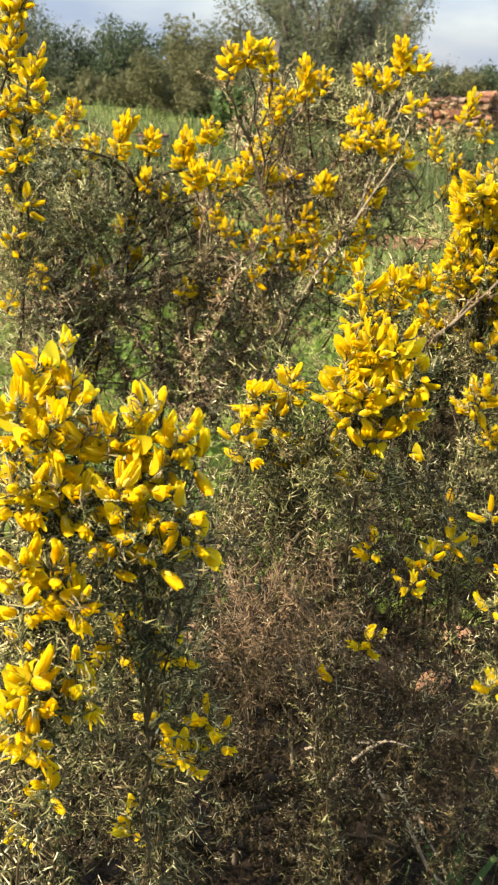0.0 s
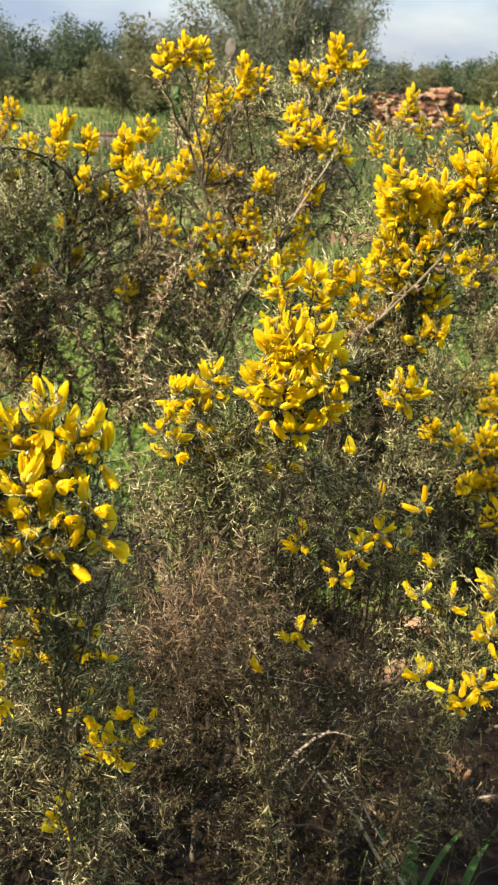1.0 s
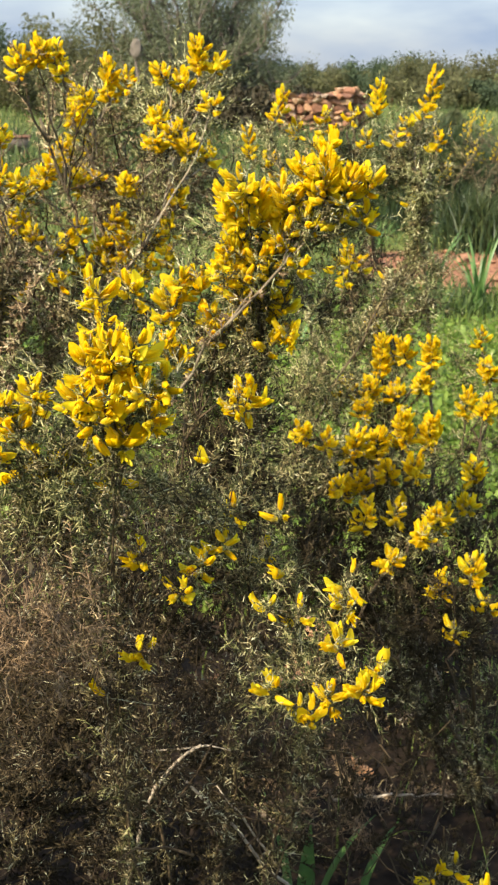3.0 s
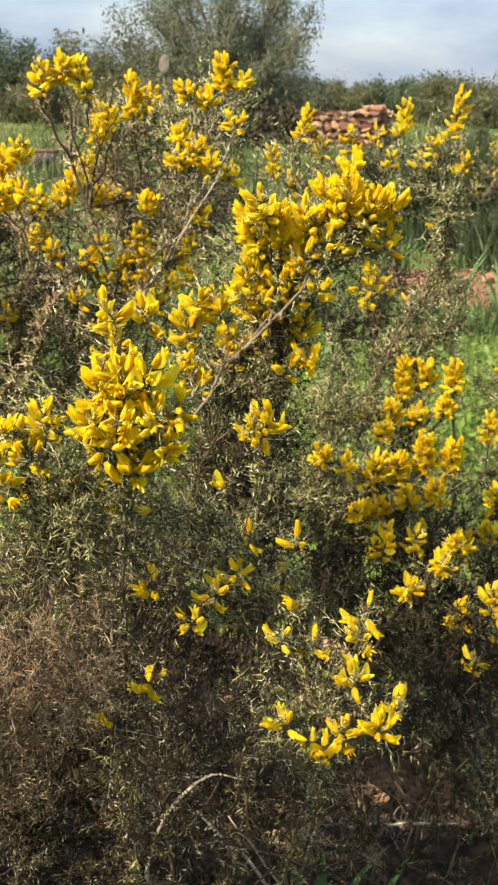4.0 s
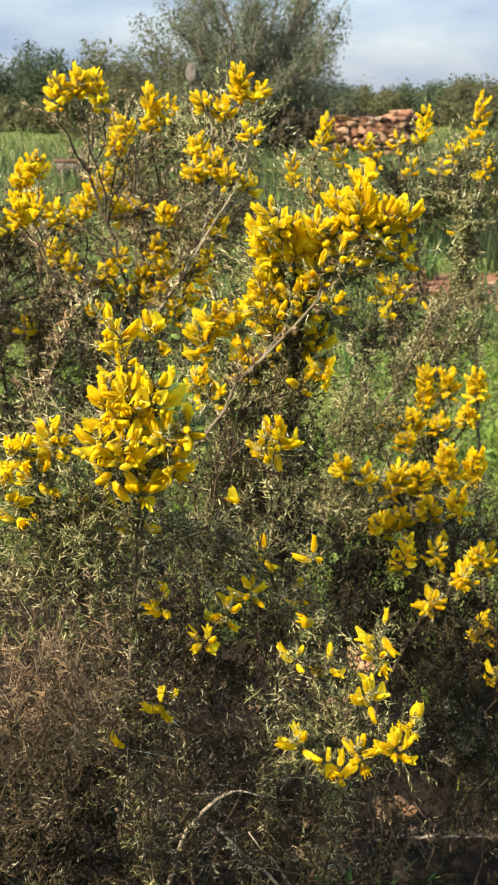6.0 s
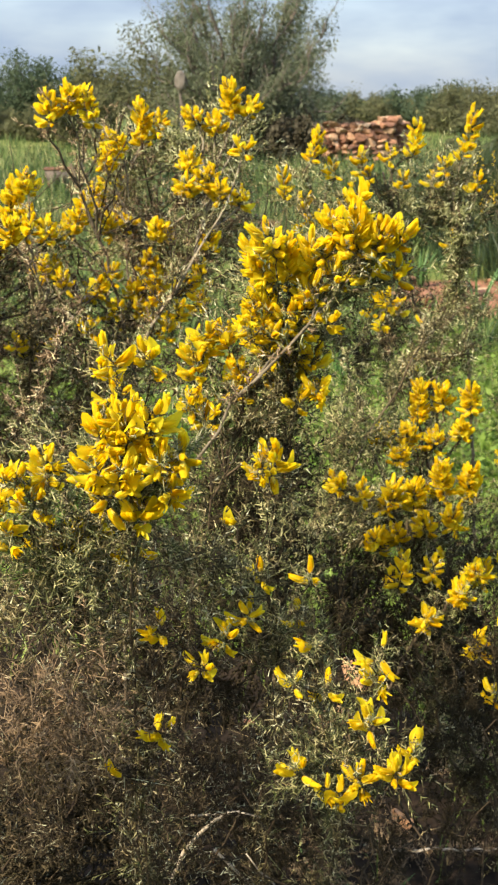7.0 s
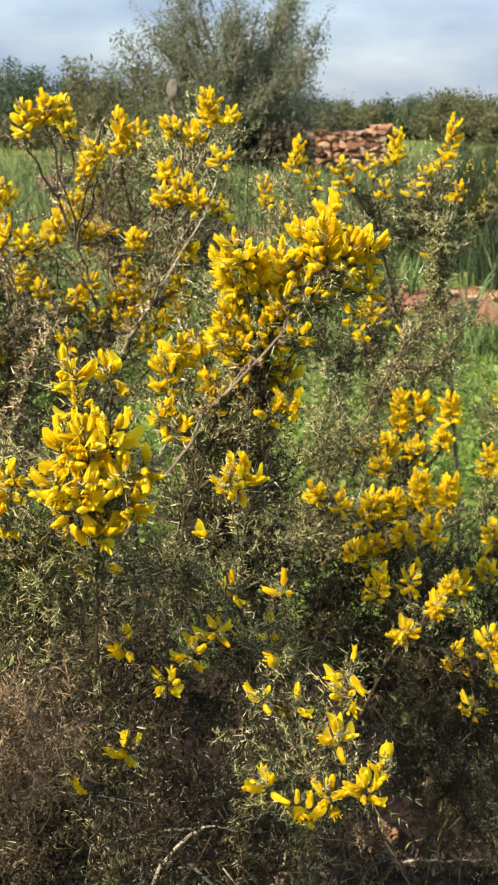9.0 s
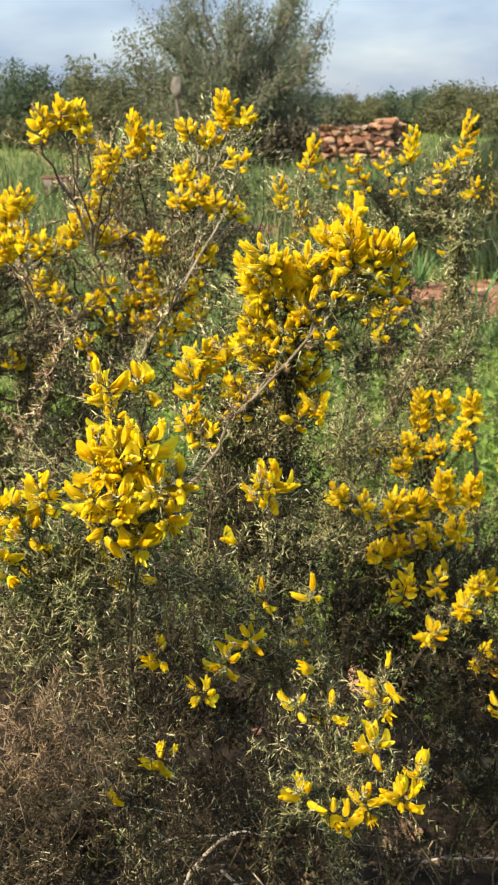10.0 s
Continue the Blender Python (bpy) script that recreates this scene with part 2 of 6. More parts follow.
def spines_of(start, along, length, per, size, width, rng, spread=(0.45, 1.0)):
    """Many three-sided thorns set round short shoots; returns verts and triangles."""
    count = len(start)
    s = np.repeat(np.arange(count), per)
    u = rng.random(len(s))
    axis = unit(along)[s]
    root = start[s] + axis * (length[s] * u)[:, None]
    rand = unit(rng.normal(size=(len(s), 3)))
    across = unit(rand - axis * (rand * axis).sum(1, keepdims=True))
    tilt = rng.uniform(spread[0], spread[1], len(s))[:, None]
    way = unit(across * tilt + axis * np.sqrt(np.maximum(1 - tilt**2, 0.05)))
    long = size * rng.uniform(0.5, 1.15, len(s)) * (1.0 - 0.4 * u)
    fork = rng.random(len(s)) < 0.45          # some thorns grow from the side of others
    prev = np.roll(np.arange(len(s)), 1)
    fork &= s == s[prev]
    root[fork] = (root + way * (long * rng.uniform(0.3, 0.7, len(s)))[:, None])[prev[fork]]
    long[fork] *= 0.6
    e1 = unit(np.cross(way, unit(rng.normal(size=(len(s), 3)))))
    e2 = np.cross(way, e1)
    w = width * rng.uniform(0.9, 1.5, len(s))[:, None]
    v = np.stack([root + e1 * w, root - e1 * w * 0.5 + e2 * w * 0.87, root - e1 * w * 0.5 - e2 * w * 0.87, root + way * long[:, None]], 1)
    k = 4 * np.arange(len(s))[:, None]
    t = np.concatenate([k + (0, 1, 3), k + (1, 2, 3), k + (2, 0, 3)])
    # the shoot's own thin axis
    a1 = unit(np.cross(unit(along), unit(rng.normal(size=(count, 3)))))
    a2 = np.cross(unit(along), a1)
    w = width * 0.9
    tip = start + unit(along) * length[:, None]
    av = np.stack([start + a1 * w, start - a1 * w * 0.5 + a2 * w * 0.87, start - a1 * w * 0.5 - a2 * w * 0.87, tip], 1)
    k = v.shape[0] * 4 + 4 * np.arange(count)[:, None]
    t = np.concatenate([t, k + (0, 1, 3), k + (1, 2, 3), k + (2, 0, 3)])
    return np.concatenate([v.reshape(-1, 3), av.reshape(-1, 3)]), t


def joined(pieces):
    verts, tris, base = [], [], 0
    for v, t in pieces:
        verts.append(np.asarray(v))
        tris.append(np.asarray(t) + base)
        base += len(v)
    return np.concatenate(verts), np.concatenate(tris)


# ---- gorse flowers ----
def petal_shell(length, width, depth, bend, rings=5, sides=6):
    """A closed, plump petal pair along z with a rounded end, bent towards x."""
    verts, tris = [], []
    for k in range(rings + 1):
        t = k / rings
        fat = math.sin(math.pi * (0.09 + 0.81 * t**0.90)) ** 0.70
        for j in range(sides):
            a = 2 * math.pi * (j + 0.5) / sides
            verts.append((depth * fat * math.cos(a) + bend * t * t, width * fat * math.sin(a), length * t))
    for k in range(rings):
        for j in range(sides):
            a, b = k * sides + j, k * sides + (j + 1) % sides
            tris += [(a, b, b + sides), (a, b + sides, a + sides)]
    verts.append((bend * 1.05, 0, length * 1.07))
    tip = len(verts) - 1
    tris += [(rings * sides + j, rings * sides + (j + 1) % sides, tip) for j in range(sides)]
    return np.array(verts), np.array(tris)


def banner(length, width, lift, cup, rng):
    """The upright standard petal: a cupped, broad oval sheet with a shallow crease and a blunt, wavy end."""
    verts, tris = [], []
    rows, cols = 6, 5
    wave = rng.uniform(0, 6.28)
    for k in range(rows):
        t = k / (rows - 1)
        wide = width * math.sin(math.pi * (0.09 + 0.80 * t**0.92)) ** 0.68
        for j in range(cols):
            s = j / (cols - 1) * 2 - 1
            z = length * t * math.cos(lift * t) - 0.05 * length * s * s * t
            x = 0.10 * length + length * t * math.sin(lift * t) - cup * wide * (s * s + 0.35 * abs(s))
            x += 0.025 * length * t * math.sin(3.0 * s + wave)
            verts.append((x, wide * s * (1 - 0.18 * cup), z))
    for k in range(rows - 1):
        for j in range(cols - 1):
            a = k * cols + j
            tris += [(a, a + 1, a + cols + 1), (a, a + cols + 1, a + cols)]
    return np.array(verts), np.array(tris)


def flower_mesh(name, openness, rng):
    """One pea flower, 1 long: keel, two wings, standard petal, two-lipped calyx."""
    petals = [petal_shell(0.82, 0.085, 0.12, 0.08 + 0.05 * openness, 4, 5)]
    for side in (-1, 1):
        wing = petal_shell(0.94, 0.038, 0.16, 0.06, 4, 5)
        wing[0][:, 1] += side * (0.09 + 0.22 * openness * wing[0][:, 2] ** 2)
        petals.append(wing)
    if openness > 0.05:
        petals.append(banner(1.04, 0.28 + 0.14 * openness, 0.12 + 0.72 * openness, 0.75 - 0.40 * openness, rng))
    else:
        petals.append(petal_shell(1.0, 0.19, 0.10, 0.10, 4, 7))
        petals[-1][0][:, 0] += 0.05
    v, t = joined(petals)
    lips = []
    for side in (-1, 1):
        lip = petal_shell(0.46, 0.14, 0.05, 0.03 * side, 2, 4)
        lip[0][:, 0] += side * (0.10 + 0.09 * lip[0][:, 2])
        lips.append(lip)
    cv, ct = joined(lips)
    me = mesh_of(name, np.concatenate([v, cv]), np.concatenate([t, ct + len(v)]), PETAL)
    me.materials.append(CALYX)
    me.polygons.foreach_set("material_index", np.r_[np.zeros(len(t), np.int32), np.ones(len(ct), np.int32)])
    me.polygons.foreach_set("use_smooth", np.ones(len(t) + len(ct), bool))
    me.update()
    return me


petal_rng = np.random.default_rng(5)
FLOWERS = [flower_mesh("flower", o, petal_rng) for o in (0.0, 0.0, 0.12, 0.2, 0.32, 0.5, 0.72)]


BLOOM = 1.28
DENSE = 1.25


class Bush:
    """Collects what grows on one gorse bush, then links it as one thing with its parts."""

    def __init__(self, root, label, seed, group="gorse bushes", lush=1.0, bloom=1.0):
        self.thing = new("gorse_bush")
        self.thing.location = root
        self.root = np.array(root, float)
        tagged(self.thing, label=label, category="bush", group=group)
        self.rng = np.random.default_rng(seed)
        self.lush, self.full = lush, bloom * BLOOM
        self.shoots = {k: [] for k in SPINE}

    def shoot(self, kind, start, along, length, per, size=0.0105, width=0.00044):
        start, along, length = np.atleast_2d(start), np.atleast_2d(along), np.atleast_1d(length)
        other = self.rng.random(len(start)) < 0.34 if kind in ("green", "fresh", "light") else np.zeros(len(start), bool)
        for sort, some in ((kind, ~other), ("mixed" if kind != "light" else "fresh", other)):
            if some.any():
                self.shoots[sort].append((start[some], along[some], length[some], per, size, width))

    def branch(self, fork, sprigs, thick=0.006, kind="green", flower=0.0146, dense=1.0, label="", bare=0.0, bark=BARK):
        """A stem from the root by way of fork, with a twig to each sprig (foot, tip, number of flowers)."""
        rng = self.rng
        via = np.atleast_2d(np.array(fork, float))
        feet = np.array([s[0:3] for s in sprigs])
        tips = np.array([s[3:6] for s in sprigs])
        centre = feet.mean(0)
        start = self.root + rng.normal(0, 0.03, 3) * (1, 1, 0)
        stem = smooth_path([start, *via, centre], thick * 0.85, thick * 0.28, rng, 44, 0.0022)
        pts = np.array([p for p, _ in stem])
        paths = [stem]
        for foot, tip, s in zip(feet, tips, sprigs):
            k = int(np.argmin(np.linalg.norm(pts - (foot - (0, 0, 0.03)), axis=1)))
            k = min(max(k - int(rng.integers(0, 4)), 14), len(pts) - 2)
            twig = curve_path(pts[k], (pts[k] + foot) / 2 + rng.normal(0, 0.012, 3) + (0, 0, 0.02), foot, thick * 0.27, thick * 0.17, rng, 6, 0.12)
            up = curve_path(foot, (foot + tip) / 2 + rng.normal(0, 0.004, 3), tip, thick * 0.17, thick * 0.08, rng, 5, 0.06)
            paths += [twig, up]
            # thorny side shoots on the twig and the sprig
            for path, number, reach in ((twig, 8 * dense, 0.05), (twig, 9, 0.016), (up, 3 * dense, 0.02)):
                pp = np.array([p for p, _ in path])
                number = int(number * rng.uniform(0.7, 1.4)) + 1
                at = rng.uniform(0.15, 1, number) * (len(pp) - 1)
                i = np.minimum(at.astype(int), len(pp) - 2)
                base = pp[i] + (pp[i + 1] - pp[i]) * (at - i)[:, None]
                ways = unit(pp[i + 1] - pp[i]) * 0.8 + rng.normal(0, 0.55, (number, 3)) + (0, 0, 0.25)
                pick = kind if rng.random() > bare else "brown"
                self.shoot(pick, base, ways, reach * rng.uniform(0.35, 1.0, number), 16 if reach > 0.017 else 9)
        thorny = np.repeat(np.arange(10, len(pts) - 1), 4)     # short thorns all along the bark
        along = (rng.random(len(thorny)) - 0.5)[:, None] * (pts[thorny + 1] - pts[thorny])
        self.shoot("light" if bark is BARK else "mixed", pts[thorny] + along, rng.normal(0, 1, (len(thorny), 3)) + (0, 0, 0.3), rng.uniform(0.008, 0.026, len(thorny)), 10, 0.012, 0.00058)
        for k in range(15, len(pts) - 1):
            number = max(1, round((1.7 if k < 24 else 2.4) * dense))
            # low on the dark-barked stems the spines carry painted shade too
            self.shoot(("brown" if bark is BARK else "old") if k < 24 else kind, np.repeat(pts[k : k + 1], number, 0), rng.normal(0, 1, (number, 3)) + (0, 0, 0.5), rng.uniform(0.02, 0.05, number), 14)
        v, t = tubes(paths, 5)
        me = mesh_of("branch", v - self.root, t, bark)
        me.polygons.foreach_set("use_smooth", np.ones(len(t), bool))
        stem_ob = part("branch", me, self.thing, label)
        for s, foot, tip in zip(sprigs, feet, tips):
            self.bloom(stem_ob, foot, tip, round(int(s[6]) * self.full), flower)
        return stem_ob

    def bloom(self, stem_ob, foot, tip, number, size):
        rng = self.rng
        axis = tip - foot
        long = np.linalg.norm(axis)
        axis = axis / max(long, 1e-6)
        for k in range(number):
            u = (k + rng.uniform(0.1, 0.9)) / number
            a = k * 2.4 + rng.uniform(-0.5, 0.5)
            side = unit(np.cross(axis, (0.21, 0.35, 0.91)))
            other = np.cross(axis, side)
            across = math.cos(a) * side + math.sin(a) * other
            tilt = 1.22 - 0.80 * u + rng.normal(0, 0.2)
            way = Vector(axis * math.cos(tilt) + across * math.sin(tilt))
            place = foot + axis * long * u + across * rng.uniform(0.001, 0.005)
            ob = new("flower", FLOWERS[int(rng.integers(0, 7)) if u < 0.8 else int(rng.integers(0, 4))])
            grow = size * rng.uniform(0.78, 1.18) * (1 if u < 0.75 else 0.9)
            turn = way.to_track_quat("Z", "X").to_matrix().to_4x4()
            ob.parent = stem_ob
            ob.matrix_local = Matrix.Translation(Vector(place - self.root)) @ turn @ pose(0, 0, 0, 0, 0, rng.uniform(-70, 70)) @ Matrix.Diagonal((grow, grow, grow, 1))

    def clump(self, centre, radii, number, kind="brown", per=22, size=0.0118, reach=0.042, width=0.00044, tuft=7):
        """A cushion of thorny shoots in an ellipsoid: loose tufts with gaps between, denser towards its surface."""
        rng = self.rng
        number = int(number * DENSE * self.lush)
        many = max(2, number // tuft)
        d = unit(rng.normal(size=(many, 3)))
        hub = np.array(centre) + d * (rng.random(many) ** 0.45)[:, None] * np.array(radii)
        lean = unit(d * 0.7 + rng.normal(0, 0.4, (many, 3)) + (0, 0, 0.35))
        pick = rng.integers(0, many, number)
        ways = unit(lean[pick] + rng.normal(0, 0.55, (number, 3)))
        p = hub[pick] + lean[pick] * rng.uniform(-0.02, 0.02, number)[:, None] + rng.normal(0, 0.006, (number, 3))
        self.shoot(kind, p, ways, reach * rng.uniform(0.4, 1.2, number), per, size, width)

    def twigs(self, centre, radii, number, length=0.14, r=0.0013, label=""):
        """Bare crooked twigs through a cushion."""
        rng = self.rng
        paths = []
        for _ in range(number):
            a = np.array(centre) + unit(rng.normal(size=3)) * np.array(radii) * rng.random() ** 0.4
            way = unit(rng.normal(0, 0.6, 3) + (0, 0, 0.5)) * length * rng.uniform(0.5, 1.3)
            paths.append(curve_path(a, a + way * 0.5 + rng.normal(0, 0.02, 3), a + way, r * rng.uniform(0.7, 1.5), r * 0.4, rng, 6, 0.15))
        v, t = tubes(paths, 4)
        return part("twiggy_growth", mesh_of("twiggy_growth", v - self.root, t, SHADEBARK), self.thing, label, "stuff")

    def thorny_twig(self, knots, r, kind, label, many=4, bark=DEADWOOD):
        """A slender twig, thorny all along."""
        rng = self.rng
        path = smooth_path([np.array(k, float) for k in knots], r, r * 0.45, rng, 22, 0.002)
        pts = np.array([p for p, _ in path])
        i = np.repeat(np.arange(len(pts) - 1), many)
        base = pts[i] + (pts[i + 1] - pts[i]) * rng.random(len(i))[:, None]
        self.shoot(kind, base, rng.normal(0, 1, (len(i), 3)) + (0, 0, 0.25), rng.uniform(0.012, 0.034, len(i)), 9, 0.015, 0.0008)
        v, t = tubes([path], 6)
        part("thorny_twig", mesh_of("thorny_twig", v - self.root, t, bark), self.thing, label)

    def finish(self):
        for kind, lists in self.shoots.items():
            if lists:
                v, t = joined([spines_of(a, b, c, per, size, w, self.rng) for a, b, c, per, size, w in lists])
                part("spiny_growth", mesh_of("spiny_growth", v - self.root, t, SPINE[kind]), self.thing, SPINE_LABEL[kind], "stuff")


# ---- ground ----
def ground_height(x, y):
    h = 0.02 * noise.noise((x * 0.9, y * 0.9, 0.0)) + 0.05 * noise.noise((x * 0.15, y * 0.15, 3.0))
    return h * min(1.0, max(0.0, (y + 3) / 6))


def build_ground():
    xs = np.unique(np.concatenate([np.linspace(-3, 4, 50), np.linspace(-25, 25, 61), np.linspace(-900, 900, 41)]))
    ys = np.unique(np.concatenate([np.linspace(-3, 12, 65), np.linspace(-20, 60, 61), np.linspace(-300, 1800, 41)]))
    verts = [(x, y, ground_height(x, y)) for y in ys for x in xs]
    n = len(xs)
    tris = []
    for j in range(len(ys) - 1):
        for i in range(n - 1):
            a = j * n + i
            tris += [(a, a + 1, a + n + 1), (a, a + n + 1, a + n)]
    m = surface("meadow earth", [(0.3, (0.04, 0.05, 0.018)), (0.5, (0.12, 0.15, 0.036)), (0.68, (0.28, 0.27, 0.10))], 1.2, 0.95, 1.0, 34, spec=0.1)
    n_, l_ = m.node_tree.nodes, m.node_tree.links
    # bare red earth where the grass is worn away and under the bushes
    geo = n_.new("ShaderNodeNewGeometry")
    red = n_.new("ShaderNodeTexNoise")
    red.inputs["Scale"].default_value = 0.55
    red.inputs["Detail"].default_value = 6.0
    l_.new(geo.outputs["Position"], red.inputs["Vector"])
    grain = n_.new("ShaderNodeTexNoise")
    grain.inputs["Scale"].default_value = 30.0
    grain.inputs["Detail"].default_value = 5.0
    l_.new(geo.outputs["Position"], grain.inputs["Vector"])
    soil = n_.new("ShaderNodeValToRGB")
    soil.color_ramp.elements[0].position, soil.color_ramp.elements[0].color = 0.3, (0.11, 0.05, 0.03, 1)
    soil.color_ramp.elements[1].position, soil.color_ramp.elements[1].color = 0.7, (0.34, 0.165, 0.095, 1)
    l_.new(grain.outputs["Fac"], soil.inputs["Fac"])
    total = None
    for cx, cy, rad in ((1.85, 7.65, 1.35), (0.45, 9.2, 0.55), (-0.2, 12.5, 0.8)):
        dist = n_.new("ShaderNodeVectorMath")
        dist.operation = "DISTANCE"
        dist.inputs[1].default_value = (cx, cy, 0)
        l_.new(geo.outputs["Position"], dist.inputs[0])
        fall = n_.new("ShaderNodeMapRange")
        fall.inputs["From Min"].default_value, fall.inputs["From Max"].default_value = rad, rad * 0.45
        fall.inputs["To Min"].default_value, fall.inputs["To Max"].default_value = 0.0, 0.55
        l_.new(dist.outputs["Value"], fall.inputs["Value"])
        if total is None:
            total = fall.outputs["Result"]
        else:
            mx = n_.new("ShaderNodeMath")
            mx.operation = "MAXIMUM"
            l_.new(total, mx.inputs[0])
            l_.new(fall.outputs["Result"], mx.inputs[1])
            total = mx.outputs[0]
    add = n_.new("ShaderNodeMath")
    add.operation = "ADD"
    l_.new(total, add.inputs[0])
    l_.new(red.outputs["Fac"], add.inputs[1])
    cut = n_.new("ShaderNodeMapRange")
    cut.inputs["From Min"].default_value, cut.inputs["From Max"].default_value = 0.68, 0.84
    l_.new(add.outputs[0], cut.inputs["Value"])
    blend = n_.new("ShaderNodeMix")
    blend.data_type = "RGBA"
    b = n_["Principled BSDF"]
    was = b.inputs["Base Color"].links[0].from_socket
    l_.new(cut.outputs["Result"], blend.inputs[0])
    l_.new(was, blend.inputs[6])
    l_.new(soil.outputs["Color"], blend.inputs[7])
    l_.new(blend.outputs[2], b.inputs["Base Color"])
    # dead-needle litter below the gorse, coloured near black to include the bushes' shade
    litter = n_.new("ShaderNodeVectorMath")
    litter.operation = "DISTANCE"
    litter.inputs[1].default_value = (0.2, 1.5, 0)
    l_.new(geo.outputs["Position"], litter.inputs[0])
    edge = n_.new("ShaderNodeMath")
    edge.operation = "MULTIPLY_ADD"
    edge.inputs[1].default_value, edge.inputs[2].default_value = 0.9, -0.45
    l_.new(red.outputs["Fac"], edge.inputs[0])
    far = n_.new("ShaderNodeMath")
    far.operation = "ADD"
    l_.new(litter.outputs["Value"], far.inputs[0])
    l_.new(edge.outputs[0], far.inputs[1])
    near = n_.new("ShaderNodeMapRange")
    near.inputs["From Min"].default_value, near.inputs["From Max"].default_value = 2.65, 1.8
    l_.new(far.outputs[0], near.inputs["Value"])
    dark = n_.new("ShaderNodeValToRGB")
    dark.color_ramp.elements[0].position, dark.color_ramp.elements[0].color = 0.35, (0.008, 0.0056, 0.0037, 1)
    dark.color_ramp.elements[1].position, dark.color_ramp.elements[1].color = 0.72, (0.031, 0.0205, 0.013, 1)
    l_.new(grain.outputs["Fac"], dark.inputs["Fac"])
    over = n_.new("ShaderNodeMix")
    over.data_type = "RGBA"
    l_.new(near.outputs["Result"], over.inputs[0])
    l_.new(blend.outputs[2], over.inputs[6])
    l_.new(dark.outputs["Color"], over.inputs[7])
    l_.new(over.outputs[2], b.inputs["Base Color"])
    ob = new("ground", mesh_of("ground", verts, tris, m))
    tagged(ob, label="rough meadow ground, patchy grass over bare red earth", category="ground", kind="structure")


build_ground()


def blades(root, height, width, lean, rng, rows=3):
    """Tapered bending grass blades; root (n, 3), the rest (n,). Returns verts and triangles."""
    count = len(root)
    a = rng.uniform(0, 2 * math.pi, count)
    out = np.stack([np.cos(a), np.sin(a), np.zeros(count)], 1)
    b = rng.uniform(0, 2 * math.pi, count)
    side = np.stack([np.cos(b), np.sin(b), np.zeros(count)], 1)
    levels = []
    for k in range(rows + 1):
        t = k / rows
        mid = root + out * (lean * height * t**2)[:, None] + np.array((0, 0, 1.0)) * (height * (t - 0.35 * lean * t * t))[:, None]
        w = (width * (1 - t) ** 0.7 * 0.5)[:, None]
        levels += [mid] if k == rows else [mid - side * w, mid + side * w]
    v = np.stack(levels, 1)
    m = v.shape[1]
    base = m * np.arange(count)[:, None]
    t = [base + (2 * k, 2 * k + 1, 2 * k + 3) for k in range(rows - 1)] + [base + (2 * k, 2 * k + 3, 2 * k + 2) for k in range(rows - 1)]
    t.append(base + (2 * rows - 2, 2 * rows - 1, 2 * rows))
    return v.reshape(-1, 3), np.concatenate(t)


def pasture(count, reach, seed):
    """Short tufts all round the bushes, beyond the stretch that the meadow above covers."""
    rng = np.random.default_rng(seed)
    r, a = reach * np.sqrt(rng.random(count)), rng.uniform(0, 2 * math.pi, count)
    x, y = r * np.cos(a), 1.0 + r * np.sin(a)
    keep = np.hypot(x, (y - 1.2) * 1.1) > rng.uniform(1.3, 2.6, count)
    keep &= ~((y > 2) & (np.abs(x) < 0.36 * y + 0.3))
    x, y = x[keep], y[keep]
    root = np.stack([x, y, np.array([ground_height(p, q) for p, q in zip(x, y)]) - 0.01], 1)
    v, t = blades(root, rng.uniform(0.06, 0.22, len(x)), rng.uniform(0.008, 0.02, len(x)), rng.uniform(0.1, 0.9, len(x)), rng, 2)
    tagged(new("grass", mesh_of("grass", v, t, GRASS)), label="short green grass on the open pasture around", category="grass", kind="stuff")


def meadow(name, label, count, y0, y1, h0, h1, w, lean, material, seed, clumping=0.5, x_pad=0.5, bare=(), shift=0.0, rows=3):
    """Grass in the wedge of meadow that lies before the walk, thinned where the earth is bare."""
    rng = np.random.default_rng(seed)
    y = y0 + (y1 - y0) * rng.random(count) ** 1.3
    x = rng.uniform(-1, 1, count) * (0.36 * y + x_pad) + shift
    keep = np.ones(count, bool)
    dens = np.array([noise.noise((p * 1.3, q * 1.3, seed)) for p, q in zip(x, y)])
    keep &= dens > rng.uniform(-0.9, 0.5, count) * clumping
    for cx, cy, rad in bare:
        keep &= np.hypot(x - cx, y - cy) > rad * rng.uniform(0.6, 1.1, count)
    x, y, dens = x[keep], y[keep], dens[keep]
    z = np.array([ground_height(p, q) for p, q in zip(x, y)]) - 0.01
    h = rng.uniform(h0, h1, len(x)) * (1 + 0.5 * dens)
    v, t = blades(np.stack([x, y, z], 1), h, w * rng.uniform(0.6, 1.3, len(x)), rng.uniform(0.1, lean, len(x)), rng, rows)
    tagged(new(name, mesh_of(name, v, t, material)), label=label, category="grass", kind="stuff")


SOIL = ((1.85, 7.65, 1.1), (0.45, 9.2, 0.4), (-0.2, 12.5, 0.5))
meadow("grass", "short bright green meadow grass", 50000, 2.5, 7.5, 0.05, 0.15, 0.0055, 0.9, GRASS, 21, 0.8, 0.4, SOIL, 0.0, 2)
meadow("grass", "green meadow grass farther off", 28000, 6.0, 18.0, 0.08, 0.28, 0.012, 0.8, FARGRASS, 22, 0.9, 0.5, SOIL)
meadow("grass", "tall green grass towards the trees", 18000, 16.0, 44.0, 0.15, 0.4, 0.03, 0.6, FARGRASS, 23, 0.9, 0.5)
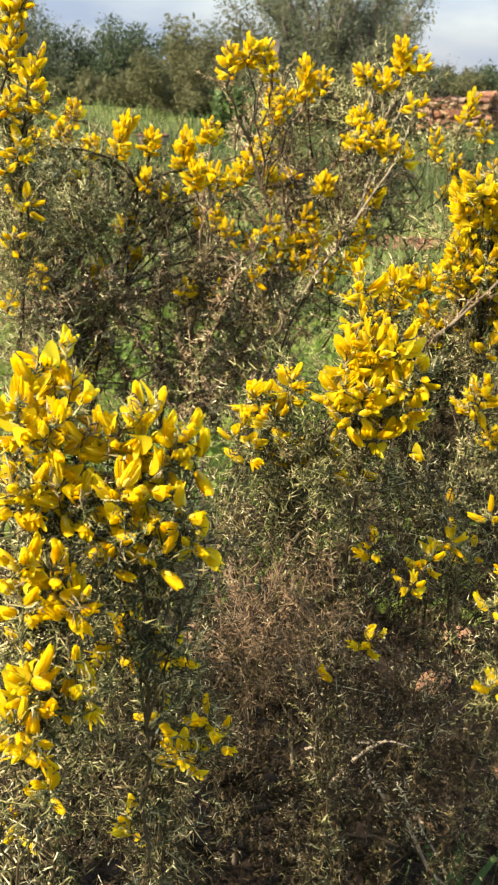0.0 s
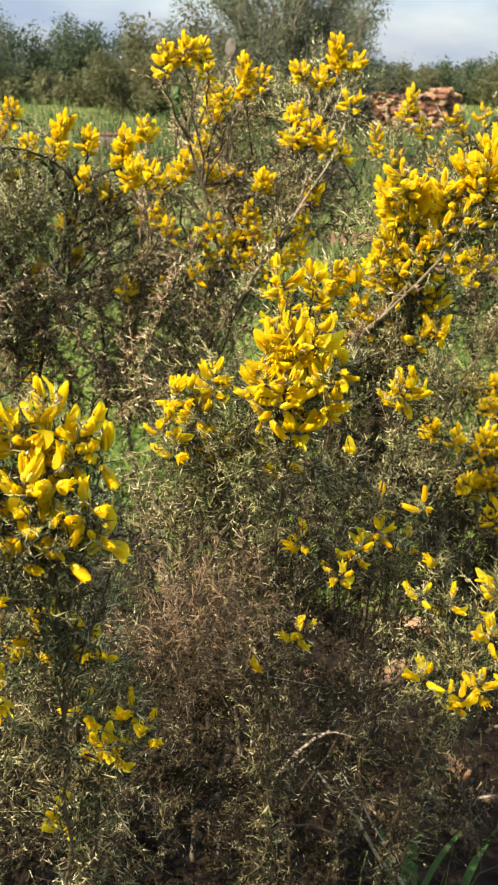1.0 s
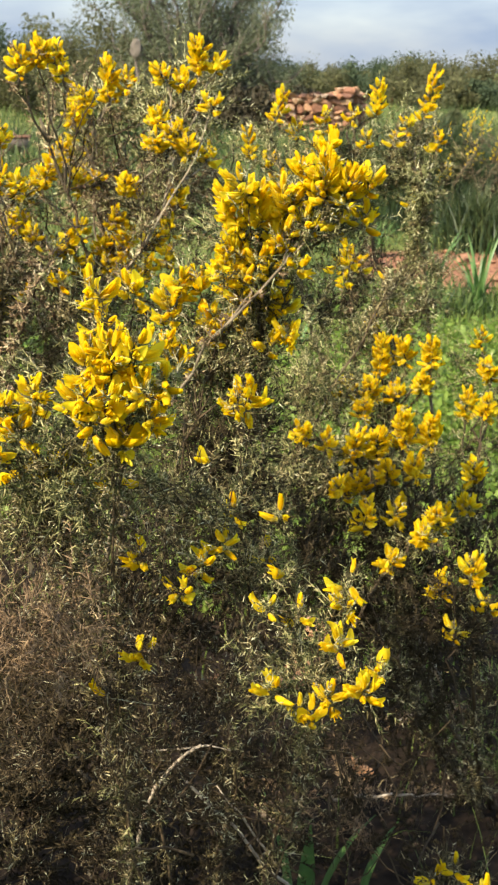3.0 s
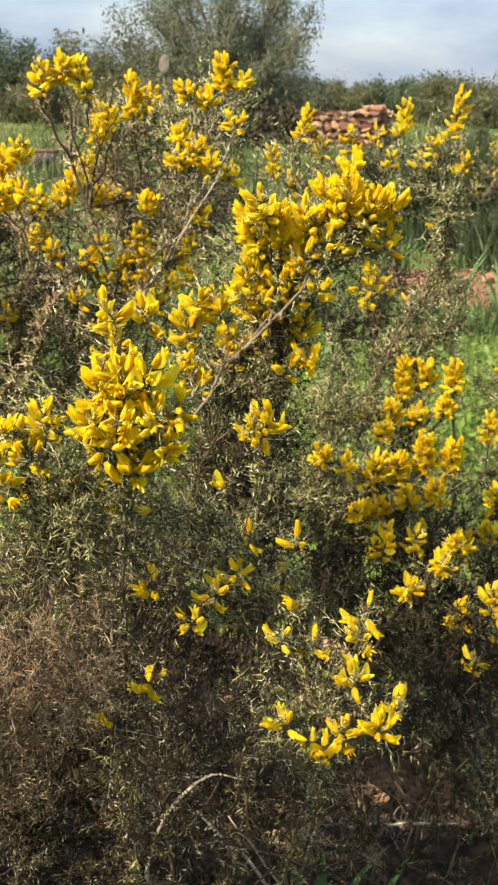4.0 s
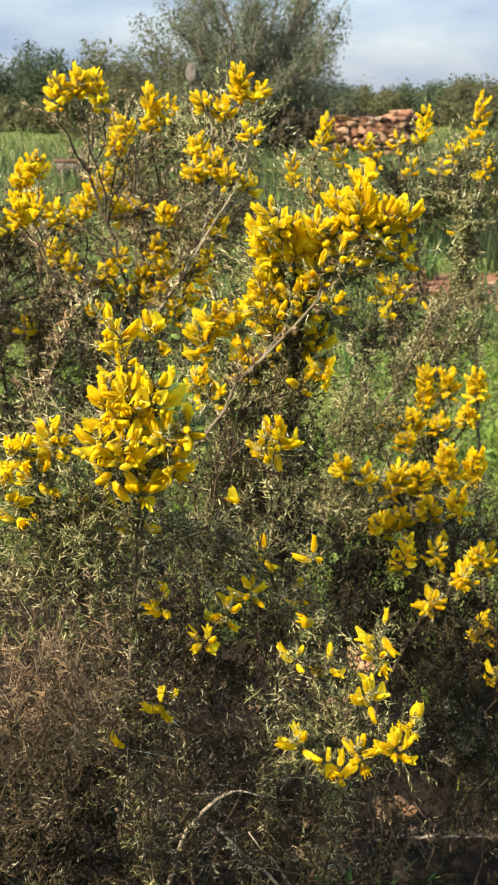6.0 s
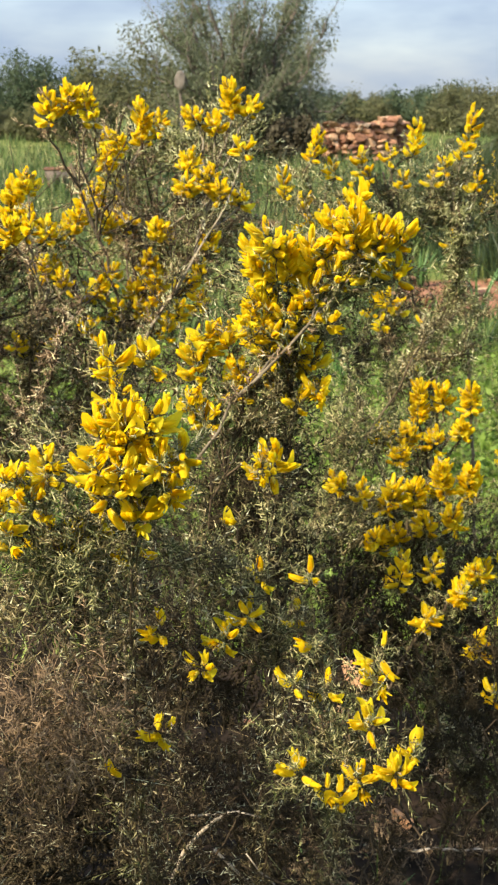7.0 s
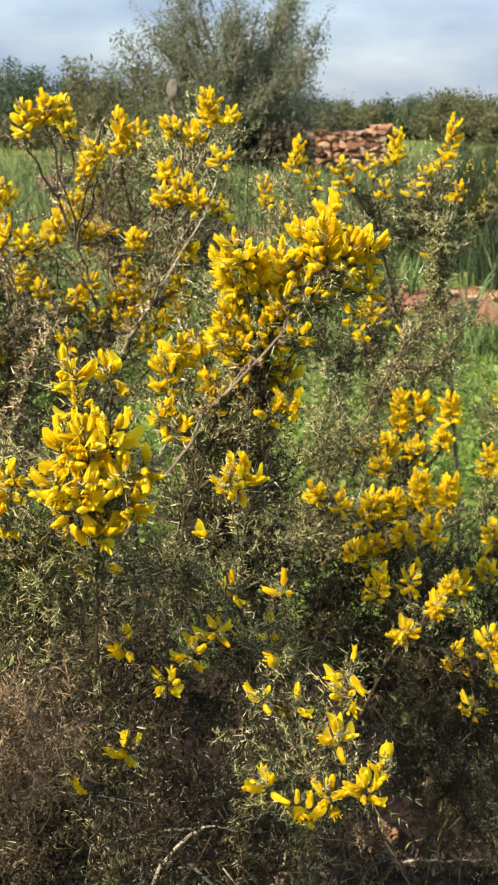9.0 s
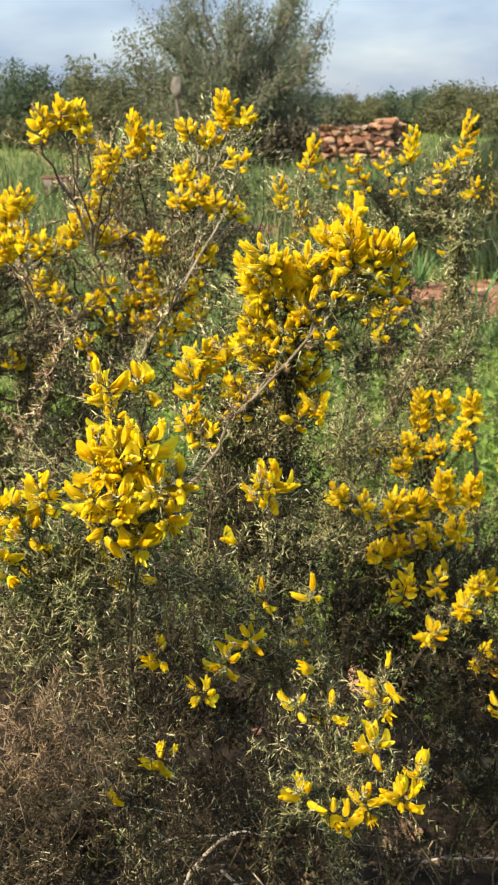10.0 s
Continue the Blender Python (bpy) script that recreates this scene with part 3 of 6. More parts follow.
meadow("dry_grass", "thin dry straw-coloured grass on the earth", 4500, 2.4, 6.0, 0.04, 0.14, 0.003, 1.2, DRYGRASS, 24, 0.8, 0.7)
meadow("dry_grass", "pale dry stalks in the meadow", 3500, 10.0, 30.0, 0.15, 0.5, 0.01, 0.6, DRYGRASS, 25, 0.9, 0.5)

pasture(13000, 9.0, 29)
meadow("grass", "tall dark green grass in patches", 9000, 11.0, 25.0, 0.25, 0.6, 0.013, 0.5, TUSSOCK, 28, 1.2, 0.5)


# ---- trees ----
def leaf_cards(p, size, rng, slim=0.42):
    """Small pointed leaves, each two triangles, turned every way."""
    count = len(p)
    a = unit(rng.normal(size=(count, 3)) + (0, 0, 0.3))
    b = unit(np.cross(a, rng.normal(size=(count, 3))))
    s = (size * rng.uniform(0.6, 1.4, count))[:, None]
    v = np.stack([p - a * s, p + b * s * slim, p + a * s, p - b * s * slim], 1)
    k = 4 * np.arange(count)[:, None]
    return v.reshape(-1, 3), np.concatenate([k + (0, 1, 2), k + (0, 2, 3)])


def tree(x, y, height, wide, label, seed, leaf=OLIVE, leaves=9000, size=0.09, airy=0.3, trunk=0.3, name="tree", depth=1.0, limbs=13, feather=0.2, slim=0.42):
    """A branching tree: tapered trunk, limbs and twigs, and leaves set in loose clumps round the twig ends."""
    rng = np.random.default_rng(seed)
    leaves, size = int(leaves * 0.72), size * 1.16
    root = np.array((x, y, ground_height(x, y) - 0.05))
    thing = new(name)
    thing.location = root
    tagged(thing, label=label, category="tree" if name == "tree" else "shrub", group="trees round the meadow")
    fork = np.array((rng.normal(0, 0.1), 0, height * trunk))
    paths = [curve_path((0, 0, 0), fork * 0.5 + rng.normal(0, 0.05, 3), fork, height * 0.035, height * 0.024, rng, 6, 0.08)]
    twigs = []
    low = 0.05 if trunk < 0.13 else 0.2
    for k in range(limbs):
        a = k * 2.4 + rng.uniform(-0.4, 0.4)
        rise = low + (1 - low) * ((k + 0.5) / limbs) ** 0.8 + rng.uniform(-0.08, 0.02)
        reach = wide * 0.52 * math.sqrt(max(0.22, 1 - (rise * 0.9) ** 2.4)) * rng.uniform(0.7, 1.1)
        tip = np.array((math.cos(a) * reach, math.sin(a) * reach * depth, height * (trunk * 0.5 + (0.9 - trunk * 0.5) * rise)))
        limb = curve_path(fork * rng.uniform(0.6, 1.0), (fork + tip) / 2 + (0, 0, 0.06 * height), tip, height * 0.014, height * 0.004, rng, 7, 0.15)
        paths.append(limb)
        pts = np.array([p for p, _ in limb])
        for _ in range(14):
            base = pts[rng.integers(2, len(pts))]
            out = unit(np.array((base[0], base[1] * depth, 0.0)) + 1e-3)
            end = base + unit(rng.normal(0, 0.55, 3) + out * 0.35 + (0, 0, 0.35 + feather)) * height * rng.uniform(0.05, 0.11 + 0.09 * feather) * (1, depth, 1)
            if y < 32:
                paths.append(curve_path(base, (base + end) / 2 + rng.normal(0, 0.015, 3) * height, end, height * 0.004, height * 0.0012, rng, 3, 0.15))
            twigs.append((base, end))
    v, t = tubes(paths, 3)
    part("trunk", mesh_of("trunk", v, t, TREEBARK), thing)
    foot, end = np.array([q for q, _ in twigs]), np.array([q for _, q in twigs])
    pick = rng.integers(0, len(foot), leaves)
    u = rng.uniform(0.0, 1.05 + 0.15 * feather, leaves)[:, None]
    spread = (1.0 if feather > 0.5 else 1.55) * height * (0.040 - 0.026 * min(feather, 1.0) + 0.03 * (1 - u) + 0.03 * airy * rng.random((leaves, 1)))
    p = foot[pick] + (end - foot)[pick] * u + np.clip(rng.normal(size=(leaves, 3)), -1.6, 1.6) * spread * (1, depth, 0.85)
    p[:, 2] = np.maximum(p[:, 2], rng.uniform(0.0, 0.08, leaves) * height)
    grow = np.where(u[:, 0] < 0.3, 1.9, 1.0)      # older, larger foliage inside
    lv, lt = leaf_cards(p, size * grow, rng, slim)
    part("crown", mesh_of("crown", lv, lt, leaf), thing, "", "stuff")
    return thing


tree(-0.33, 26.1, 4.45, 4.25, "tall airy olive tree, grey-green with a thin feathery top", 31, OLIVE, 105000, 0.027, 0.3, 0.1, "tree", 1.0, 44, 1.0, 0.27)
tree(0.41, 29.5, 3.20, 2.67, "grey-green olive tree with a soft rounded crown", 44, OLIVE, 22500, 0.026, 0.3, 0.05, "tree", 1.0, 18, 0.6)
tree(-1.66, 28.0, 3.23, 3.45, "bushy olive-green tree beside the tall one", 41, SCRUB, 30000, 0.026, 0.2, 0.06, "tree")
tree(-4.29, 36.0, 2.98, 3.75, "rounded dusky green tree", 32, SCRUB, 27500, 0.036, 0.15, 0.05, "tree")
tree(-8.99, 46.0, 3.17, 3.03, "dark round-headed evergreen tree", 33, DARKLEAF, 13750, 0.040, 0.15, 0.08, "tree")
tree(-5.01, 33.0, 2.09, 3.89, "low rounded scrubby tree, olive-brown", 34, SCRUB, 23750, 0.030, 0.1, 0.03, "tree")
tree(-4.95, 38.0, 3.05, 2.92, "dark olive tree with a domed crown", 35, OLIVE, 17500, 0.035, 0.2, 0.08, "tree")
tree(-9.12, 47.0, 3.34, 3.09, "dark evergreen tree with an uneven crown", 36, DARKLEAF, 15000, 0.042, 0.2, 0.12, "tree")
tree(-11.46, 50.0, 3.11, 1.92, "small dark tree on the field's edge", 37, DARKLEAF, 10000, 0.042, 0.2, 0.12, "tree")
tree(-12.77, 49.0, 3.28, 2.28, "dark leafy tree on the field's edge", 38, DARKLEAF, 12500, 0.042, 0.2, 0.12, "tree")
tree(-13.21, 44.0, 4.21, 3.50, "tall dark tree with loose foliage", 39, OLIVE, 17500, 0.040, 0.3, 0.15, "tree")
tree(-9.61, 40.0, 0.90, 3.40, "low grey-brown thicket on the field's edge", 140, SCRUB, 7500, 0.055, 1.2, 0.02, "shrub")
tree(-12.74, 42.0, 0.72, 3.45, "low grey-brown thicket on the field's edge", 141, SCRUB, 7500, 0.055, 1.2, 0.02, "shrub")
tree(-8.62, 42.0, 1.33, 3.45, "low grey-brown thicket on the field's edge", 142, SCRUB, 7500, 0.055, 1.2, 0.02, "shrub")
tree(-5.97, 41.0, 1.24, 3.37, "low grey-brown thicket on the field's edge", 143, SCRUB, 7500, 0.055, 1.2, 0.02, "shrub")
tree(-7.15, 38.0, 0.78, 2.50, "low grey-brown thicket on the field's edge", 144, SCRUB, 7500, 0.055, 1.2, 0.02, "shrub")
tree(-4.59, 36.0, 0.77, 2.37, "low grey-brown thicket on the field's edge", 145, SCRUB, 7500, 0.055, 1.2, 0.02, "shrub")
tree(-1.84, 19.0, 1.2, 0.9, "leafy green shrub in the grass", 43, FARGRASS, 5500, 0.05, 0.1, 0.05, "shrub")
tree(4.43, 62.0, 1.91, 3.40, "dark evergreen tree in the distant wood", 60, DARKLEAF, 11500, 0.044, 1.7, 0.03, "tree")
tree(6.70, 66.0, 1.89, 3.62, "grey-green tree in the distant wood", 61, SCRUB, 11500, 0.044, 1.7, 0.03, "tree")
tree(8.71, 64.0, 2.12, 3.51, "dark evergreen tree in the distant wood", 62, DARKLEAF, 11500, 0.044, 1.7, 0.03, "tree")
tree(10.15, 60.0, 2.41, 3.12, "dark evergreen tree in the distant wood", 63, DARKLEAF, 11500, 0.044, 1.7, 0.03, "tree")
tree(9.39, 47.0, 2.10, 3.09, "grey-green tree in the distant wood", 64, SCRUB, 11500, 0.044, 1.7, 0.03, "tree")
tree(8.18, 44.0, 1.88, 3.38, "grey-green tree in the distant wood", 65, SCRUB, 11500, 0.044, 1.7, 0.03, "tree")
tree(11.66, 48.0, 2.17, 2.89, "grey-green tree in the distant wood", 66, SCRUB, 11500, 0.044, 1.7, 0.03, "tree")
tree(8.43, 64.0, 1.95, 3.51, "dark evergreen tree in the distant wood", 67, DARKLEAF, 11500, 0.044, 1.7, 0.03, "tree")
tree(16.01, 55.0, 2.13, 4.22, "dark evergreen tree in the distant wood", 68, DARKLEAF, 11500, 0.044, 1.7, 0.03, "tree")
tree(2.50, 60.0, 2.06, 2.63, "dark evergreen tree in the distant wood", 69, DARKLEAF, 11500, 0.044, 1.7, 0.03, "tree")
tree(1.08, 64.0, 1.95, 2.81, "dark evergreen tree in the distant wood", 70, DARKLEAF, 11500, 0.044, 1.7, 0.03, "tree")
tree(12.95, 62.0, 2.02, 3.06, "dark evergreen tree in the distant wood", 71, DARKLEAF, 11500, 0.044, 1.7, 0.03, "tree")
tree(-18.06, 50.0, 3.28, 3.01, "dark evergreen tree in the distant wood", 72, DARKLEAF, 11500, 0.044, 1.7, 0.03, "tree")
tree(6.54, 55.0, 1.49, 2.71, "low brown-green tree in the distant wood", 73, SCRUB, 11500, 0.044, 1.7, 0.03, "tree")
tree(4.43, 56.0, 1.41, 2.76, "low brown-green tree in the distant wood", 74, SCRUB, 11500, 0.044, 1.7, 0.03, "tree")
tree(8.41, 52.0, 1.36, 2.85, "low brown-green tree in the distant wood", 75, SCRUB, 11500, 0.044, 1.7, 0.03, "tree")
tree(3.20, 52.0, 1.52, 3.99, "low olive thicket along the meadow's far edge", 160, DARKLEAF, 11500, 0.042, 1.7, 0.02, "shrub")
tree(5.06, 50.0, 1.57, 3.84, "low olive thicket along the meadow's far edge", 161, SCRUB, 11500, 0.042, 1.7, 0.02, "shrub")
tree(7.05, 50.0, 1.62, 3.84, "low olive thicket along the meadow's far edge", 162, DARKLEAF, 11500, 0.042, 1.7, 0.02, "shrub")
tree(8.67, 48.0, 1.66, 3.68, "low olive thicket along the meadow's far edge", 163, SCRUB, 11500, 0.042, 1.7, 0.02, "shrub")
tree(8.47, 42.0, 1.17, 3.22, "low olive thicket along the meadow's far edge", 164, SCRUB, 11500, 0.042, 1.7, 0.02, "shrub")
tree(10.37, 42.0, 1.18, 3.22, "low olive thicket along the meadow's far edge", 165, DARKLEAF, 11500, 0.042, 1.7, 0.02, "shrub")
tree(0.90, 54.0, 1.58, 3.55, "low olive thicket along the meadow's far edge", 166, DARKLEAF, 11500, 0.042, 1.7, 0.02, "shrub")
tree(4.70, 24.0, 0.73, 1.58, "low olive scrub by the wall", 81, SCRUB, 8000, 0.034, 0.1, 0.03, "shrub")
tree(1.04, 28.2, 1.29, 1.16, "dark bramble thicket beside the stone wall", 82, THICKET, 11000, 0.034, 0.1, 0.03, "shrub")
tree(0.07, 25.5, 1.11, 1.54, "dark bramble thicket at the foot of the tree", 83, THICKET, 11000, 0.034, 0.1, 0.03, "shrub")
tree(0.79, 24.6, 1.18, 1.24, "dark bramble thicket growing against the stone wall", 85, THICKET, 9000, 0.034, 0.1, 0.03, "shrub")
tree(2.01, 29.5, 1.07, 1.78, "dark bramble thicket behind the stone wall", 84, THICKET, 9000, 0.036, 0.1, 0.03, "shrub")


# ---- low leafy weeds behind the gorse ----
def weeds(label, count, y0, y1, height, size, seed, clumping=0.25):
    """Loose patches of small broad leaves on short stalks."""
    rng = np.random.default_rng(seed)
    y = y0 + (y1 - y0) * rng.random(count)
    x = rng.uniform(-1, 1, count) * (0.30 * y + 0.25)
    lush = np.array([noise.noise((p * 1.7, q * 1.7, seed)) for p, q in zip(x, y)])
    keep = lush > rng.uniform(-0.25, 0.35, count) * clumping * 2
    for cx, cy, rad in SOIL:
        keep &= np.hypot(x - cx, y - cy) > rad * rng.uniform(0.9, 1.5, count)
    x, y, lush = x[keep], y[keep], lush[keep]
    z = np.array([ground_height(p, q) for p, q in zip(x, y)]) + height * rng.random(len(x)) ** 0.7 * (0.5 + np.clip(lush * 1.5, 0, 0.8))
    v, t = leaf_cards(np.stack([x, y, z], 1), size * rng.uniform(0.6, 1.3, len(x)), rng, 0.5)
    tagged(new("weeds", mesh_of("weeds", v, t, HERB)), label=label, category="weeds", kind="stuff")


weeds("low fresh green weeds growing behind the gorse", 20000, 2.7, 4.6, 0.26, 0.017, 33)
weeds("fresh green weeds in patches on the meadow", 9000, 4.4, 7.0, 0.16, 0.02, 34)


# ---- dry stone wall ----
def rock_mesh(name, rng, material):
    """A rough broken stone, about 1 across, with flattened faces."""
    bm = bmesh.new()
    bmesh.ops.create_icosphere(bm, subdivisions=2, radius=0.5)
    cuts = [(unit(rng.normal(size=3)), rng.uniform(0.17, 0.33)) for _ in range(14)]
    for v in bm.verts:
        p = np.array(v.co)
        for n, d in cuts:
            over = p @ n - d
            if over > 0:
                p = p - n * over
        v.co = Vector(p + rng.normal(0, 0.008, 3))
    me = bpy.data.meshes.new(name)
    bm.to_mesh(me)
    bm.free()
    me.materials.append(material)
    return me


rock_rng = np.random.default_rng(8)
ROCKS = [rock_mesh("stone", rock_rng, STONE) for _ in range(7)]
ORANGE_ROCKS = [rock_mesh("stone", rock_rng, ORANGE) for _ in range(3)]


def stone_wall(x, y, rx, ry, height):
    """The front half of a ruined round drystone wall, laid in uneven courses."""
    rng = np.random.default_rng(17)
    wall = new("stone_wall")
    wall.location = (x, y, 0)
    tagged(wall, label="tumbledown round dry stone wall of orange-red stones", category="wall")
    z = 0.0
    while z < height:
        row = rng.uniform(0.10, 0.17)
        a = math.pi * rng.uniform(0.96, 0.99)
        top = z + row
        while a < 2.06 * math.pi:
            w = rng.uniform(0.14, 0.31)
            s = a / math.pi - 1
            crest = height * (0.88 + 0.10 * s + 0.09 * noise.noise((s * 6.0, 0, 5)) - 0.6 * max(0.0, 0.36 - s) - 0.9 * max(0.0, s - 0.88))
            if top < crest + 0.05:
                for back in (0, 1):
                    ob = part("stone", ROCKS[int(rng.integers(0, 7))], wall)
                    r = 1 - back * 0.2 + rng.normal(0, 0.014)
                    ob.matrix_local = pose(rx * r * math.cos(a), ry * r * math.sin(a), z + row / 2, rng.normal(0, 10), rng.normal(0, 10), math.degrees(a) + 90 + rng.normal(0, 14)) @ Matrix.Diagonal((w * 1.7, rng.uniform(0.35, 0.5), row * 2.0, 1))
            a += w * 0.9 / math.hypot(rx * math.sin(a), ry * math.cos(a))
        z += row * 0.9


stone_wall(2.20, 26.3, 1.22, 1.2, 0.95)


def rock(x, y, size, flat=0.6, bright=False, label="", turn=0.0, sink=0.25, seed=0):
    rng = np.random.default_rng(int(abs(x * 531 + y * 97)) + seed)
    me = (ORANGE_ROCKS if bright else ROCKS)[int(rng.integers(0, 3))]
    ob = new("rock", me)
    ob.matrix_world = pose(x, y, ground_height(x, y) + size * flat * (0.5 - sink), rng.normal(0, 6), rng.normal(0, 6), turn or rng.uniform(0, 360)) @ Matrix.Diagonal((size, size * rng.uniform(0.7, 1.0), size * flat, 1))
    tagged(ob, label=label or "rough red stone lying on the earth", category="rock", group="loose stones")



# ---- the gorse bushes in front ----
back_bush = Bush((-0.24, 1.62, 0.0), "leggy gorse bush with yellow-tipped twigs above bare brown stems", 11, lush=2.0, bloom=1.12)
back_bush.branch([(-0.238, 1.450, 1.132)], [
        (-0.285, 1.343, 1.326, -0.283, 1.323, 1.355, 13),
        (-0.266, 1.344, 1.339, -0.259, 1.324, 1.362, 13),
        (-0.247, 1.354, 1.342, -0.241, 1.334, 1.360, 10),
        (-0.237, 1.355, 1.325, -0.239, 1.333, 1.339, 5),
        (-0.297, 1.514, 1.182, -0.297, 1.493, 1.202, 9),
        (-0.319, 1.514, 1.171, -0.310, 1.492, 1.192, 6),
    ], kind='light', thick=0.006)
back_bush.branch([(-0.249, 1.600, 1.011), (-0.225, 1.600, 1.130)], [
        (-0.205, 1.562, 1.296, -0.206, 1.541, 1.346, 22),
        (-0.184, 1.564, 1.309, -0.179, 1.544, 1.330, 10),
        (-0.240, 1.564, 1.284, -0.248, 1.544, 1.307, 14),
        (-0.261, 1.613, 1.241, -0.262, 1.593, 1.269, 10),
        (-0.269, 1.614, 1.216, -0.271, 1.595, 1.234, 7),
        (-0.252, 1.614, 1.181, -0.248, 1.592, 1.203, 9),
        (-0.234, 1.614, 1.223, -0.238, 1.593, 1.243, 6),
        (-0.294, 1.614, 1.193, -0.291, 1.592, 1.214, 6),
    ], kind='light', thick=0.007, bare=0.5)
back_bush.branch([(-0.216, 1.380, 1.027), (-0.170, 1.340, 1.108), (-0.137, 1.330, 1.168)], [
        (-0.083, 1.433, 1.333, -0.088, 1.413, 1.367, 21),
        (-0.064, 1.435, 1.335, -0.060, 1.415, 1.348, 7),
        (-0.125, 1.435, 1.325, -0.132, 1.415, 1.337, 10),
        (-0.104, 1.435, 1.316, -0.106, 1.416, 1.329, 9),
        (-0.072, 1.355, 1.291, -0.072, 1.333, 1.306, 5),
        (-0.140, 1.435, 1.242, -0.143, 1.413, 1.260, 7),
        (-0.114, 1.435, 1.249, -0.110, 1.413, 1.266, 6),
        (-0.089, 1.435, 1.234, -0.095, 1.413, 1.252, 7),
        (-0.134, 1.435, 1.274, -0.134, 1.413, 1.291, 5),
        (-0.076, 1.435, 1.228, -0.076, 1.413, 1.246, 6),
        (-0.175, 1.464, 1.185, -0.174, 1.443, 1.204, 7),
        (-0.114, 1.464, 1.171, -0.112, 1.443, 1.191, 6),
    ], kind='fresh', thick=0.0058, bare=0.35)
back_bush.branch([(-0.248, 1.750, 1.011)], [
        (-0.217, 1.763, 1.074, -0.216, 1.742, 1.116, 13),
        (-0.244, 1.763, 1.039, -0.247, 1.742, 1.083, 13),
        (-0.201, 1.764, 1.079, -0.194, 1.742, 1.104, 9),
        (-0.164, 1.714, 1.069, -0.155, 1.692, 1.094, 7),
        (-0.131, 1.714, 1.049, -0.133, 1.692, 1.074, 6),
        (-0.176, 1.764, 1.009, -0.171, 1.742, 1.036, 6),
        (-0.276, 1.764, 1.026, -0.269, 1.742, 1.053, 6),
        (-0.205, 1.764, 1.027, -0.207, 1.742, 1.053, 6),
        (-0.262, 1.764, 0.991, -0.268, 1.742, 1.018, 5),
    ], kind='light', thick=0.006)
back_bush.branch([(-0.329, 1.400, 1.085)], [
        (-0.299, 1.264, 1.256, -0.298, 1.245, 1.274, 11),
        (-0.308, 1.214, 1.213, -0.305, 1.194, 1.235, 14),
        (-0.295, 1.214, 1.216, -0.284, 1.193, 1.233, 6),
        (-0.308, 1.364, 1.153, -0.305, 1.343, 1.173, 7),
        (-0.291, 1.414, 1.129, -0.289, 1.393, 1.149, 6),
        (-0.254, 1.414, 1.122, -0.244, 1.392, 1.143, 6),
        (-0.248, 1.314, 1.093, -0.243, 1.292, 1.114, 5),
        (-0.309, 1.414, 1.054, -0.304, 1.392, 1.076, 3),
        (-0.336, 1.314, 1.074, -0.326, 1.292, 1.095, 5),
    ], kind='light', thick=0.006)
back_bush.branch([(-0.237, 1.500, 1.004), (-0.197, 1.480, 1.127), (-0.204, 1.480, 1.197)], [
        (-0.225, 1.485, 1.290, -0.228, 1.463, 1.307, 10),
        (-0.246, 1.485, 1.272, -0.240, 1.463, 1.289, 9),
        (-0.259, 1.485, 1.228, -0.257, 1.463, 1.247, 7),
        (-0.242, 1.484, 1.187, -0.244, 1.463, 1.207, 7),
        (-0.221, 1.484, 1.192, -0.215, 1.463, 1.211, 5),
        (-0.200, 1.484, 1.140, -0.191, 1.462, 1.161, 11),
        (-0.183, 1.484, 1.119, -0.185, 1.462, 1.140, 11),
        (-0.215, 1.484, 1.104, -0.210, 1.462, 1.126, 11),
        (-0.204, 1.484, 1.079, -0.204, 1.462, 1.101, 10),
        (-0.243, 1.484, 1.081, -0.236, 1.462, 1.103, 7),
        (-0.265, 1.484, 1.108, -0.258, 1.462, 1.129, 7),
        (-0.181, 1.484, 1.093, -0.183, 1.462, 1.115, 9),
    ], kind='light', thick=0.0055, bare=0.3)
back_bush.branch([(-0.193, 1.360, 1.060), (-0.160, 1.340, 1.121), (-0.137, 1.330, 1.168)], [
        (-0.174, 1.374, 1.194, -0.167, 1.353, 1.213, 9),
        (-0.134, 1.375, 1.275, -0.131, 1.353, 1.292, 7),
        (-0.138, 1.365, 1.246, -0.134, 1.343, 1.263, 9),
        (-0.121, 1.365, 1.253, -0.116, 1.343, 1.270, 6),
        (-0.096, 1.365, 1.239, -0.097, 1.343, 1.257, 9),
        (-0.111, 1.375, 1.261, -0.106, 1.353, 1.278, 6),
        (-0.140, 1.374, 1.135, -0.134, 1.352, 1.155, 7),
        (-0.117, 1.374, 1.146, -0.122, 1.353, 1.165, 6),
        (-0.152, 1.374, 1.099, -0.145, 1.352, 1.120, 6),
        (-0.125, 1.374, 1.110, -0.125, 1.353, 1.130, 6),
        (-0.164, 1.374, 1.077, -0.162, 1.352, 1.099, 6),
        (-0.110, 1.384, 1.182, -0.114, 1.363, 1.201, 5),
    ], kind='fresh', thick=0.0032, bare=0.3, bark=SHADEBARK)
back_bush.clump((-0.234, 1.640, 1.240), (0.077, 0.100, 0.077), 87, "light", size=0.0135, width=0.00060, reach=0.052)
back_bush.clump((-0.215, 1.620, 1.271), (0.059, 0.080, 0.051), 50, "fresh", size=0.0135, width=0.00060, reach=0.052)
back_bush.clump((-0.230, 1.660, 1.176), (0.070, 0.100, 0.052), 62, "light", size=0.0135, width=0.00060, reach=0.052)
back_bush.clump((-0.120, 1.500, 1.278), (0.063, 0.080, 0.055), 75, "fresh", size=0.0135, width=0.00060, reach=0.052)
